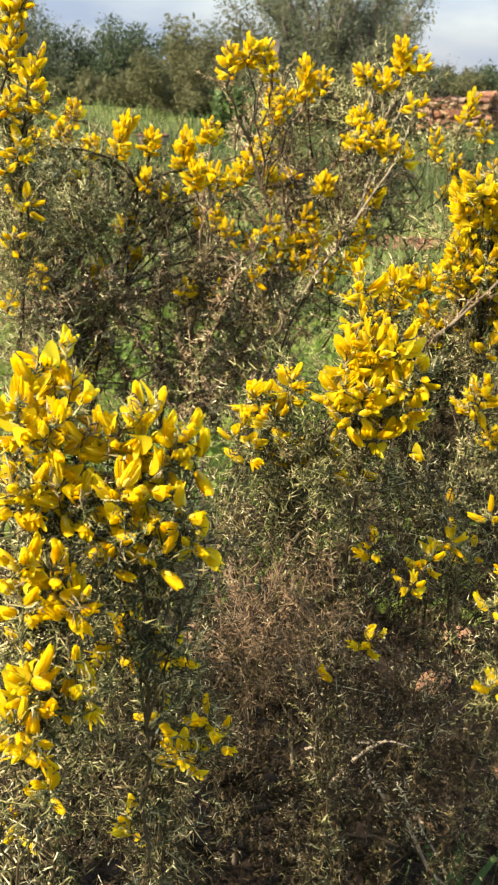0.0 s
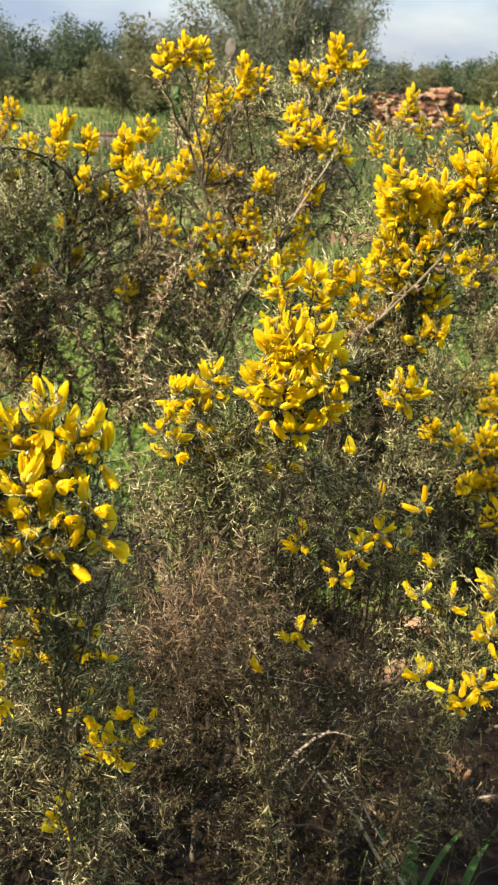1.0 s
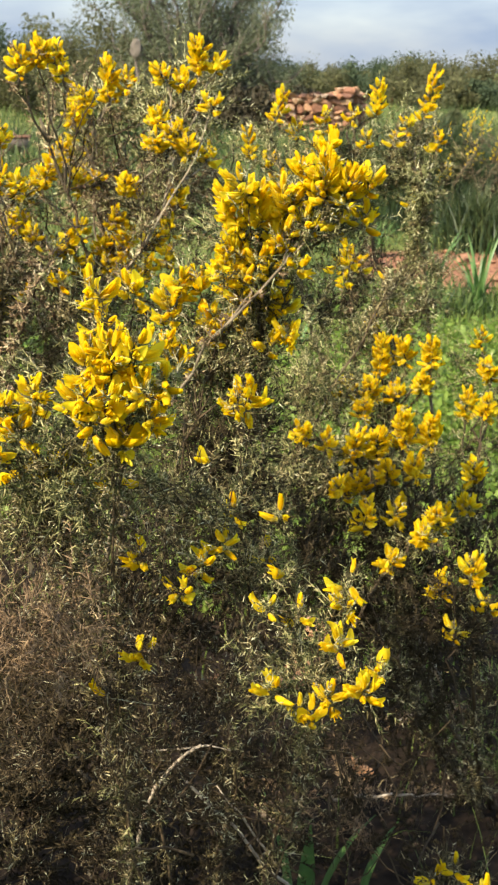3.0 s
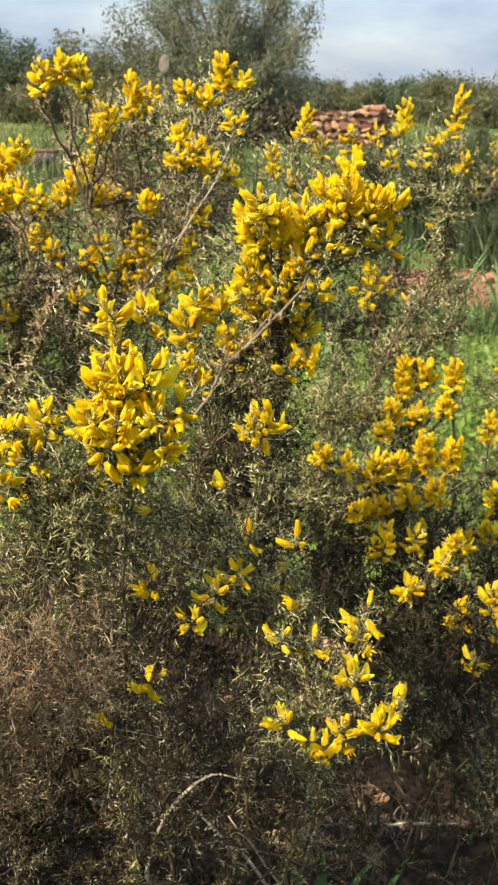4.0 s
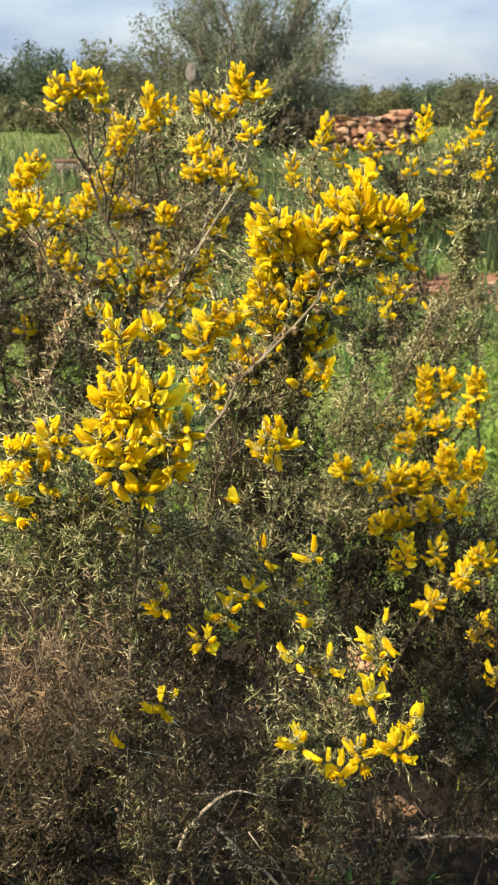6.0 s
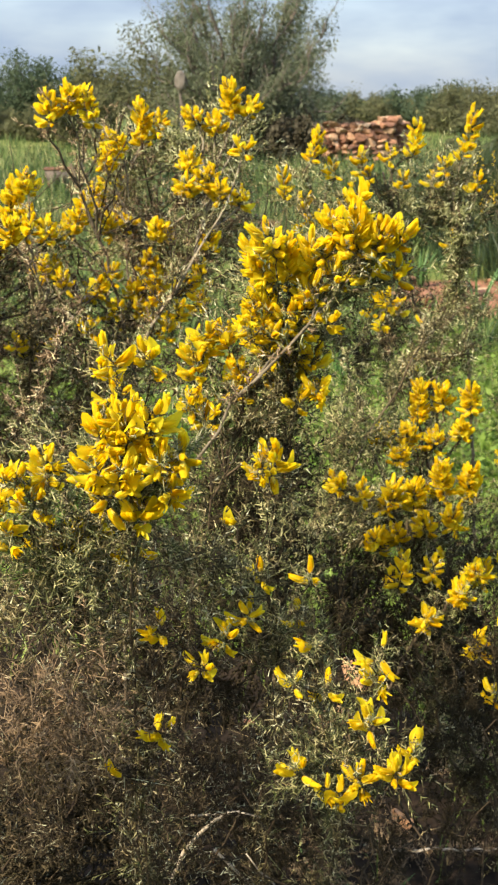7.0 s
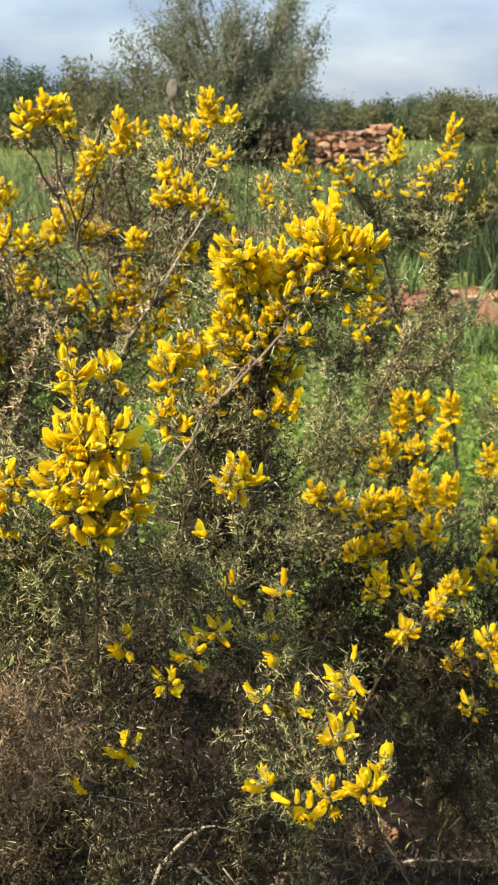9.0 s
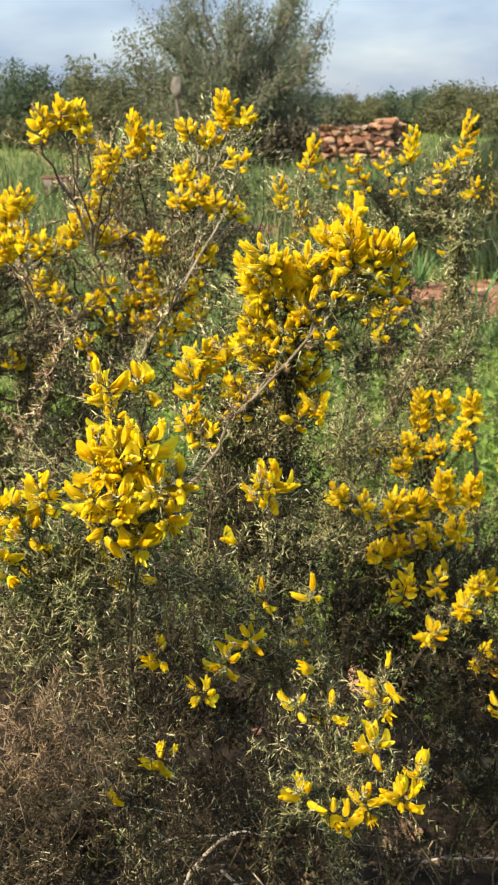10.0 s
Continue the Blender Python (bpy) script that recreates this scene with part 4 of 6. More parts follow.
back_bush.clump((-0.121, 1.520, 1.207), (0.060, 0.100, 0.056), 87, "light", size=0.0135, width=0.00060, reach=0.052)
back_bush.clump((-0.136, 1.520, 1.164), (0.048, 0.080, 0.032), 62, "light", size=0.0135, width=0.00060, reach=0.052)
back_bush.clump((-0.086, 1.560, 1.151), (0.025, 0.050, 0.033), 17, "fresh", size=0.0135, width=0.00060, reach=0.052)
back_bush.clump((-0.339, 1.460, 1.101), (0.084, 0.140, 0.069), 55, "light", size=0.0135, width=0.00060, reach=0.052)
back_bush.clump((-0.328, 1.410, 1.012), (0.081, 0.140, 0.089), 58, "light", size=0.0135, width=0.00060, reach=0.052)
back_bush.clump((-0.268, 1.560, 1.082), (0.074, 0.120, 0.065), 57, "light", size=0.0135, width=0.00060, reach=0.052)
back_bush.clump((-0.212, 1.510, 1.017), (0.087, 0.140, 0.071), 62, "light", size=0.0135, width=0.00060, reach=0.052)
back_bush.clump((-0.281, 1.360, 0.955), (0.085, 0.120, 0.050), 62, "light", size=0.0135, width=0.00060, reach=0.052)
back_bush.clump((-0.448, 1.560, 0.933), (0.139, 0.150, 0.098), 70, "light", size=0.0135, width=0.00060, reach=0.052)
back_bush.clump((-0.303, 1.510, 1.016), (0.047, 0.080, 0.087), 62, "light", size=0.0135, width=0.00060, reach=0.052)
back_bush.clump((-0.405, 1.660, 1.050), (0.104, 0.140, 0.078), 45, "light", size=0.0135, width=0.00060, reach=0.052)
back_bush.clump((-0.281, 1.460, 0.917), (0.069, 0.120, 0.046), 62, "light", size=0.0135, width=0.00060, reach=0.052)
left_bush = Bush((-0.62, 1.55, 0.0), "spreading gorse bush, dense green-brown spines and yellow flower tips", 12, lush=1.35, bloom=1.4)
left_bush.branch([(-0.454, 1.400, 1.004)], [
        (-0.425, 1.362, 1.230, -0.404, 1.341, 1.276, 18),
        (-0.457, 1.364, 1.230, -0.450, 1.344, 1.252, 10),
        (-0.385, 1.364, 1.235, -0.378, 1.344, 1.258, 11),
        (-0.352, 1.413, 1.212, -0.342, 1.392, 1.254, 18),
        (-0.484, 1.314, 1.245, -0.473, 1.294, 1.265, 13),
        (-0.496, 1.264, 1.242, -0.491, 1.244, 1.263, 11),
        (-0.490, 1.414, 1.271, -0.483, 1.395, 1.287, 9),
        (-0.310, 1.414, 1.190, -0.305, 1.393, 1.209, 9),
        (-0.285, 1.462, 1.199, -0.263, 1.442, 1.239, 13),
        (-0.327, 1.415, 1.207, -0.327, 1.393, 1.225, 6),
    ], kind='fresh', thick=0.007, dense=1.6, bark=SHADEBARK)
left_bush.branch([(-0.488, 1.350, 0.985)], [
        (-0.425, 1.414, 1.135, -0.414, 1.392, 1.156, 11),
        (-0.416, 1.414, 1.091, -0.415, 1.392, 1.112, 9),
        (-0.489, 1.214, 1.101, -0.481, 1.192, 1.121, 9),
        (-0.448, 1.364, 1.077, -0.444, 1.342, 1.098, 9),
        (-0.330, 1.464, 1.137, -0.326, 1.442, 1.158, 10),
        (-0.306, 1.464, 1.134, -0.309, 1.443, 1.155, 7),
        (-0.261, 1.464, 1.105, -0.265, 1.442, 1.126, 9),
        (-0.240, 1.464, 1.129, -0.235, 1.442, 1.150, 6),
        (-0.246, 1.414, 0.945, -0.241, 1.392, 0.970, 6),
        (-0.495, 1.314, 1.125, -0.487, 1.292, 1.145, 6),
        (-0.463, 1.314, 1.199, -0.451, 1.292, 1.217, 3),
        (-0.369, 1.414, 1.171, -0.370, 1.393, 1.190, 5),
        (-0.342, 1.414, 1.042, -0.334, 1.392, 1.065, 6),
        (-0.475, 1.514, 0.943, -0.476, 1.492, 0.969, 7),
        (-0.507, 1.513, 0.901, -0.493, 1.491, 0.929, 6),
        (-0.506, 1.214, 1.140, -0.497, 1.193, 1.159, 3),
        (-0.390, 1.364, 1.193, -0.385, 1.343, 1.211, 5),
        (-0.523, 1.214, 1.070, -0.509, 1.192, 1.091, 5),
    ], kind='light', thick=0.006, dense=1.3, bark=SHADEBARK)
left_bush.branch([(-0.473, 1.100, 1.131)], [
        (-0.433, 1.013, 1.304, -0.417, 0.992, 1.339, 9),
        (-0.449, 1.014, 1.330, -0.438, 0.993, 1.355, 6),
        (-0.450, 1.014, 1.362, -0.438, 0.993, 1.385, 6),
        (-0.437, 1.015, 1.375, -0.427, 0.994, 1.385, 6),
        (-0.454, 1.015, 1.292, -0.443, 0.993, 1.304, 5),
        (-0.419, 1.015, 1.295, -0.417, 0.994, 1.306, 3),
        (-0.446, 1.020, 1.255, -0.436, 1.000, 1.272, 4),
        (-0.458, 1.020, 1.232, -0.452, 1.000, 1.248, 3),
        (-0.438, 1.020, 1.205, -0.430, 1.000, 1.222, 4),
        (-0.455, 1.025, 1.170, -0.448, 1.005, 1.188, 3),
    ], kind='fresh', thick=0.006, dense=2.0, bark=SHADEBARK)
left_bush.clump((-0.511, 1.310, 1.185), (0.075, 0.100, 0.062), 148, "fresh", size=0.0135, width=0.00060, reach=0.052)
left_bush.clump((-0.446, 1.450, 1.172), (0.091, 0.100, 0.053), 121, "fresh", size=0.0135, width=0.00060, reach=0.052)
left_bush.clump((-0.492, 1.310, 1.160), (0.062, 0.080, 0.027), 81, "light", size=0.0135, width=0.00060, reach=0.052)
left_bush.clump((-0.512, 1.290, 1.055), (0.061, 0.120, 0.088), 175, "light", size=0.0135, width=0.00060, reach=0.052)
left_bush.clump((-0.488, 1.390, 1.034), (0.044, 0.100, 0.080), 94, "light", size=0.0135, width=0.00060, reach=0.052)
left_bush.clump((-0.484, 1.140, 1.260), (0.024, 0.050, 0.066), 67, "fresh")
left_bush.clump((-0.359, 1.510, 1.161), (0.071, 0.080, 0.040), 67, "fresh", size=0.0135, width=0.00060, reach=0.052)
left_bush.clump((-0.455, 1.340, 1.056), (0.077, 0.140, 0.119), 162, "light", size=0.0135, width=0.00060, reach=0.052)
left_bush.clump((-0.441, 1.240, 1.168), (0.045, 0.100, 0.039), 67, "fresh", size=0.0135, width=0.00060, reach=0.052)
left_bush.clump((-0.446, 1.040, 1.240), (0.020, 0.030, 0.060), 70, "fresh")
left_bush.clump((-0.452, 1.050, 1.130), (0.026, 0.030, 0.070), 80, "fresh")
far_bush = Bush((0.4, 2.05, 0.0), "open gorse bush with upright flowering spires, grey-green spines", 13, lush=1.75)
far_bush.branch([(0.071, 1.800, 1.038)], [
        (0.023, 1.693, 1.266, 0.034, 1.672, 1.307, 11),
        (-0.011, 1.713, 1.210, -0.018, 1.692, 1.254, 11),
        (0.015, 1.714, 1.190, 0.016, 1.693, 1.218, 7),
        (0.060, 1.714, 1.241, 0.055, 1.692, 1.262, 5),
        (0.042, 1.714, 1.169, 0.032, 1.692, 1.192, 6),
        (0.080, 1.714, 1.187, 0.072, 1.692, 1.209, 6),
        (0.093, 1.714, 1.215, 0.086, 1.692, 1.237, 3),
        (0.002, 1.714, 1.154, 0.007, 1.692, 1.177, 4),
    ], kind='fresh', thick=0.006)
far_bush.branch([(0.178, 1.700, 1.090)], [
        (0.159, 1.613, 1.278, 0.161, 1.592, 1.321, 13),
        (0.126, 1.615, 1.269, 0.126, 1.595, 1.286, 5),
        (0.104, 1.614, 1.241, 0.095, 1.592, 1.261, 4),
        (0.093, 1.614, 1.257, 0.087, 1.593, 1.277, 3),
        (0.147, 1.614, 1.235, 0.143, 1.593, 1.255, 5),
        (0.084, 1.614, 1.264, 0.087, 1.593, 1.284, 3),
    ], kind='fresh', thick=0.006)
far_bush.branch([(0.253, 1.700, 1.091)], [
        (0.226, 1.612, 1.274, 0.236, 1.591, 1.337, 15),
        (0.205, 1.615, 1.256, 0.198, 1.595, 1.270, 5),
        (0.184, 1.614, 1.237, 0.186, 1.593, 1.257, 4),
        (0.248, 1.614, 1.231, 0.247, 1.594, 1.254, 6),
        (0.216, 1.614, 1.152, 0.214, 1.592, 1.173, 2),
    ], kind='fresh', thick=0.006)
far_bush.branch([(0.136, 1.600, 1.012)], [
        (0.122, 1.514, 1.086, 0.114, 1.492, 1.109, 8),
        (0.101, 1.514, 1.077, 0.098, 1.492, 1.100, 5),
        (0.132, 1.514, 1.077, 0.132, 1.492, 1.100, 4),
        (0.117, 1.514, 1.055, 0.106, 1.492, 1.078, 4),
        (0.170, 1.614, 0.976, 0.169, 1.592, 1.002, 3),
    ], kind='mixed', thick=0.005)
far_bush.branch([(0.235, 1.740, 0.99)], [
        (0.245, 1.72, 1.08, 0.248, 1.70, 1.15, 0),
        (0.250, 1.71, 1.13, 0.254, 1.70, 1.215, 0),
        (0.262, 1.72, 1.12, 0.275, 1.71, 1.160, 1),
        (0.238, 1.72, 1.07, 0.232, 1.71, 1.115, 0),
        (0.256, 1.71, 1.10, 0.266, 1.70, 1.185, 0),
    ], kind='fresh', thick=0.005, dense=2.4)
far_bush.clump((0.090, 1.700, 1.150), (0.050, 0.050, 0.055), 64, "fresh", size=0.0135, width=0.00060, reach=0.05)
far_bush.clump((0.165, 1.690, 1.180), (0.050, 0.050, 0.040), 64, "fresh", size=0.0135, width=0.00060, reach=0.05)
far_bush.clump((0.152, 1.720, 1.035), (0.045, 0.050, 0.055), 30, "brown", size=0.0135, width=0.00060, reach=0.05)
far_bush.clump((0.060, 1.720, 0.985), (0.050, 0.050, 0.050), 34, "mixed", size=0.0135, width=0.00060, reach=0.05)
far_bush.clump((0.118, 1.720, 0.965), (0.045, 0.050, 0.050), 18, "brown", size=0.0135, width=0.00060, reach=0.05)
far_bush.clump((0.016, 1.740, 1.225), (0.036, 0.050, 0.046), 33, "fresh", size=0.0135, width=0.00060, reach=0.052)
far_bush.clump((0.181, 1.660, 1.239), (0.043, 0.050, 0.035), 37, "fresh", size=0.0135, width=0.00060, reach=0.052)
far_bush.clump((0.233, 1.680, 1.214), (0.044, 0.060, 0.044), 55, "fresh", size=0.0135, width=0.00060, reach=0.052)
far_bush.clump((0.155, 1.740, 0.979), (0.100, 0.100, 0.046), 26, "mixed", size=0.0135, width=0.00060, reach=0.052)
far_bush.clump((0.104, 1.740, 0.952), (0.064, 0.100, 0.046), 26, "mixed", size=0.0135, width=0.00060, reach=0.052)
far_bush.clump((0.245, 1.640, 1.027), (0.030, 0.060, 0.073), 50, "fresh", size=0.0135, width=0.00060, reach=0.052)
far_bush.clump((0.200, 1.640, 0.960), (0.052, 0.080, 0.034), 28, "mixed", size=0.0135, width=0.00060, reach=0.052)
far_bush.clump((0.217, 1.790, 0.993), (0.056, 0.080, 0.047), 24, "mixed", size=0.0135, width=0.00060, reach=0.052)
far_bush.clump((0.153, 1.740, 1.043), (0.036, 0.060, 0.073), 20, "mixed", size=0.0135, width=0.00060, reach=0.052)
right_bush = Bush((0.46, 1.75, 0.0), "rounded gorse bush thick with yellow flowers over green spines", 14, lush=1.3, bloom=1.75)
right_bush.branch([(0.163, 1.400, 0.790)], [
        (0.153, 1.412, 0.960, 0.148, 1.391, 1.014, 17),
        (0.184, 1.413, 0.976, 0.175, 1.393, 1.009, 10),
        (0.214, 1.393, 0.978, 0.209, 1.373, 1.013, 14),
        (0.139, 1.394, 0.936, 0.133, 1.372, 0.962, 9),
        (0.204, 1.394, 0.944, 0.200, 1.372, 0.969, 9),
        (0.168, 1.394, 0.929, 0.166, 1.372, 0.955, 7),
        (0.124, 1.374, 0.914, 0.123, 1.352, 0.940, 7),
        (0.108, 1.414, 0.931, 0.105, 1.392, 0.957, 4),
    ], kind='green', thick=0.006, dense=1.1, bark=SHADEBARK)
right_bush.branch([(0.126, 1.250, 0.800)], [
        (0.092, 1.233, 0.908, 0.097, 1.212, 0.946, 15),
        (0.124, 1.233, 0.908, 0.120, 1.212, 0.946, 15),
        (0.156, 1.232, 0.924, 0.148, 1.212, 0.970, 19),
        (0.185, 1.233, 0.924, 0.181, 1.212, 0.963, 15),
        (0.081, 1.214, 0.866, 0.078, 1.192, 0.893, 7),
        (0.105, 1.214, 0.874, 0.097, 1.192, 0.901, 9),
        (0.167, 1.214, 0.893, 0.161, 1.192, 0.919, 10),
        (0.136, 1.214, 0.887, 0.126, 1.192, 0.912, 7),
        (0.039, 1.264, 0.920, 0.036, 1.242, 0.945, 9),
        (0.065, 1.234, 0.918, 0.062, 1.212, 0.943, 5),
    ], kind='green', thick=0.006, dense=1.1, bark=SHADEBARK)
right_bush.branch([(0.136, 1.100, 0.830)], [
        (0.089, 1.093, 0.877, 0.093, 1.072, 0.917, 7),
        (0.123, 1.094, 0.888, 0.121, 1.072, 0.914, 5),
        (0.167, 1.088, 0.892, 0.163, 1.073, 0.906, 6),
        (0.149, 1.058, 0.881, 0.142, 1.043, 0.896, 7),
        (0.114, 1.058, 0.856, 0.111, 1.043, 0.871, 6),
        (0.173, 1.064, 0.813, 0.163, 1.041, 0.841, 2),
    ], kind='green', thick=0.005, dense=1.2, bark=SHADEBARK)
right_bush.branch([(0.224, 1.150, 0.797)], [
        (0.256, 1.363, 0.918, 0.254, 1.342, 0.956, 10),
        (0.269, 1.314, 0.935, 0.265, 1.292, 0.960, 10),
        (0.235, 1.214, 0.887, 0.227, 1.192, 0.913, 10),
        (0.215, 1.158, 0.875, 0.210, 1.143, 0.889, 7),
        (0.187, 1.164, 0.851, 0.186, 1.142, 0.877, 7),
        (0.188, 1.013, 0.856, 0.184, 0.992, 0.890, 7),
        (0.177, 1.014, 0.791, 0.169, 0.991, 0.819, 3),
        (0.208, 1.014, 0.822, 0.199, 0.991, 0.850, 3),
        (0.173, 1.064, 0.822, 0.165, 1.041, 0.849, 4),
        (0.310, 1.514, 0.973, 0.302, 1.492, 0.999, 5),
        (0.300, 1.414, 0.953, 0.286, 1.391, 0.979, 10),
    ], kind='green', thick=0.006, dense=1.1, bark=SHADEBARK)
right_bush.clump((0.154, 1.380, 0.906), (0.087, 0.100, 0.051), 80, "green", size=0.0135, width=0.00060, reach=0.052)
right_bush.clump((0.103, 1.300, 0.863), (0.075, 0.090, 0.048), 55, "green", size=0.0135, width=0.00060, reach=0.052)
right_bush.clump((0.170, 1.230, 0.859), (0.058, 0.090, 0.052), 49, "green", size=0.0135, width=0.00060, reach=0.052)
# "old" on the low cushions puts the bush's shade into their colour
right_bush.clump((0.175, 1.380, 0.768), (0.094, 0.060, 0.058), 49, "old", size=0.0135, width=0.00060, reach=0.052)
right_bush.clump((0.057, 1.380, 0.875), (0.058, 0.080, 0.079), 70, "green", size=0.0135, width=0.00060, reach=0.052)
right_bush.clump((0.009, 1.280, 0.872), (0.047, 0.080, 0.067), 60, "green", size=0.0135, width=0.00060, reach=0.052)
right_bush.clump((0.065, 1.230, 0.810), (0.071, 0.100, 0.052), 31, "old", size=0.0135, width=0.00060, reach=0.052)
right_bush.clump((0.045, 1.380, 0.799), (0.087, 0.060, 0.051), 49, "old", size=0.0135, width=0.00060, reach=0.052)
right_bush.clump((0.098, 1.330, 0.753), (0.084, 0.060, 0.042), 49, "old", size=0.0135, width=0.00060, reach=0.052)
right_bush.clump((-0.019, 1.200, 0.866), (0.052, 0.050, 0.039), 50, "green", size=0.0135, width=0.00060, reach=0.052)
right_bush.clump((0.152, 1.230, 0.739), (0.084, 0.100, 0.045), 31, "old", size=0.0135, width=0.00060, reach=0.052)
right_bush.clump((0.168, 1.380, 0.638), (0.101, 0.060, 0.051), 43, "old", size=0.0135, width=0.00060, reach=0.052)
right_bush.clump((0.130, 1.530, 0.933), (0.064, 0.080, 0.048), 43, "green", size=0.0135, width=0.00060, reach=0.052)
right_bush.clump((0.236, 1.230, 0.795), (0.045, 0.080, 0.090), 37, "old", size=0.0135, width=0.00060, reach=0.052)
right_bush.clump((0.305, 1.480, 0.934), (0.046, 0.080, 0.046), 37, "green", size=0.0135, width=0.00060, reach=0.052)
right_bush.clump((0.046, 1.360, 0.971), (0.051, 0.060, 0.029), 60, "green", size=0.0135, width=0.00060, reach=0.052)
right_bush.clump((0.240, 1.380, 0.554), (0.065, 0.120, 0.058), 24, "old", size=0.0135, width=0.00060, reach=0.052)
right_bush.clump((0.262, 1.330, 0.740), (0.049, 0.060, 0.091), 43, "old", size=0.0135, width=0.00060, reach=0.052)
front_bush = Bush((-0.06, 1.1, 0.0), "large gorse bush with heavy yellow flowering branches", 15)
front_bush.branch([(-0.030, 1.000, 1.031), (-0.027, 0.940, 1.138)], [
        (-0.046, 0.913, 1.216, -0.059, 0.892, 1.251, 20),
        (-0.031, 0.913, 1.220, -0.036, 0.893, 1.251, 18),
        (-0.014, 0.914, 1.224, -0.016, 0.893, 1.252, 13),
        (-0.048, 0.924, 1.190, -0.058, 0.904, 1.206, 9),
        (-0.060, 0.925, 1.177, -0.060, 0.903, 1.192, 7),
        (-0.045, 0.925, 1.168, -0.043, 0.903, 1.184, 6),
        (-0.023, 0.925, 1.177, -0.025, 0.903, 1.192, 5),
        (-0.014, 0.915, 1.203, -0.015, 0.894, 1.217, 6),
        (-0.006, 0.915, 1.184, -0.004, 0.893, 1.198, 4),
        (-0.035, 0.925, 1.181, -0.033, 0.903, 1.196, 7),
        (-0.018, 0.925, 1.192, -0.018, 0.903, 1.207, 5),
        (-0.041, 0.894, 1.243, -0.051, 0.874, 1.261, 7),
        (-0.048, 0.945, 1.196, -0.048, 0.925, 1.212, 6),
        (-0.035, 0.945, 1.175, -0.035, 0.925, 1.192, 6),
        (-0.019, 0.945, 1.205, -0.020, 0.925, 1.221, 5),
        (-0.046, 0.945, 1.154, -0.046, 0.925, 1.171, 6),
        (-0.025, 0.945, 1.150, -0.026, 0.925, 1.167, 5),
    ], kind='green', thick=0.0024, bark=SHADEBARK)
front_bush.branch([(-0.115, 0.940, 1.058), (-0.077, 0.910, 1.117), (-0.030, 0.900, 1.172)], [
        (0.015, 0.893, 1.243, 0.014, 0.873, 1.275, 20),
        (0.004, 0.904, 1.251, 0.000, 0.884, 1.270, 9),
        (0.033, 0.894, 1.242, 0.033, 0.874, 1.264, 14),
        (0.049, 0.895, 1.249, 0.050, 0.876, 1.262, 7),
        (0.013, 0.904, 1.267, 0.021, 0.884, 1.289, 9),
        (0.050, 0.915, 1.220, 0.048, 0.894, 1.233, 6),
        (0.002, 0.915, 1.215, 0.002, 0.894, 1.229, 6),
        (-0.002, 0.915, 1.232, -0.007, 0.894, 1.245, 7),
        (0.032, 0.915, 1.218, 0.028, 0.894, 1.231, 5),
    ], kind='green', thick=0.0042)
front_bush.branch([(-0.088, 0.950, 1.039)], [
        (-0.101, 0.964, 1.151, -0.093, 0.943, 1.176, 11),
        (-0.105, 0.963, 1.130, -0.108, 0.943, 1.158, 9),
        (-0.077, 0.964, 1.151, -0.082, 0.944, 1.173, 6),
        (-0.110, 0.955, 1.104, -0.110, 0.933, 1.122, 6),
        (-0.098, 0.955, 1.090, -0.099, 0.933, 1.108, 5),
        (-0.069, 0.975, 1.123, -0.069, 0.953, 1.141, 6),
        (-0.074, 0.975, 1.108, -0.075, 0.953, 1.126, 4),
        (-0.047, 0.975, 1.127, -0.047, 0.953, 1.144, 4),
        (-0.056, 0.985, 1.154, -0.055, 0.963, 1.170, 6),
        (-0.041, 0.975, 1.143, -0.046, 0.953, 1.159, 4),
        (-0.009, 0.954, 1.135, -0.008, 0.934, 1.157, 7),
        (-0.019, 0.965, 1.138, -0.021, 0.943, 1.155, 4),
        (-0.005, 0.938, 1.123, -0.007, 0.923, 1.133, 8),
        (-0.022, 0.945, 1.108, -0.022, 0.923, 1.126, 4),
    ], kind='green', thick=0.0032, bark=SHADEBARK)
front_bush.branch([(0.010, 1.240, 0.860), (0.044, 1.300, 0.912), (0.116, 1.380, 1.006)], [
        (0.168, 1.420, 1.078, 0.194, 1.420, 1.100, 0),
        (0.150, 1.420, 1.070, 0.158, 1.410, 1.112, 1),
        (0.184, 1.420, 1.090, 0.232, 1.410, 1.118, 0),
    ], kind='mixed', thick=0.0042, dense=0.7, bark=SHADEBARK, label="dark thorny stem in the shade")
front_bush.branch([(0.060, 1.050, 0.740), (0.087, 1.060, 0.799), (0.130, 1.100, 0.851)], [
        (0.158, 1.120, 0.890, 0.175, 1.150, 0.925, 0),
        (0.150, 1.120, 0.878, 0.142, 1.120, 0.905, 1),
        (0.165, 1.130, 0.896, 0.190, 1.130, 0.915, 0),
    ], kind='old', thick=0.0050, bark=SHADEBARK, label="dark thorny stem in the shade")
front_bush.clump((0.023, 0.950, 1.234), (0.045, 0.050, 0.030), 60, "green")
front_bush.clump((-0.033, 0.960, 1.214), (0.035, 0.040, 0.025), 36, "green")
front_bush.clump((-0.079, 1.030, 1.119), (0.054, 0.060, 0.038), 66, "mixed")
# the "old" cushions below paint the dark hollow behind the flowers
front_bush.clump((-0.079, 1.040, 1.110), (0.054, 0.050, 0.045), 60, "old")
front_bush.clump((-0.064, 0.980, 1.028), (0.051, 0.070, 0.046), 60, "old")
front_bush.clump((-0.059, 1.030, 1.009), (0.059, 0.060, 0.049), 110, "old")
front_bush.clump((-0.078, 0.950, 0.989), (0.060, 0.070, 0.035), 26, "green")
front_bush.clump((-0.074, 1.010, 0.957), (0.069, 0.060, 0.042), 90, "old")
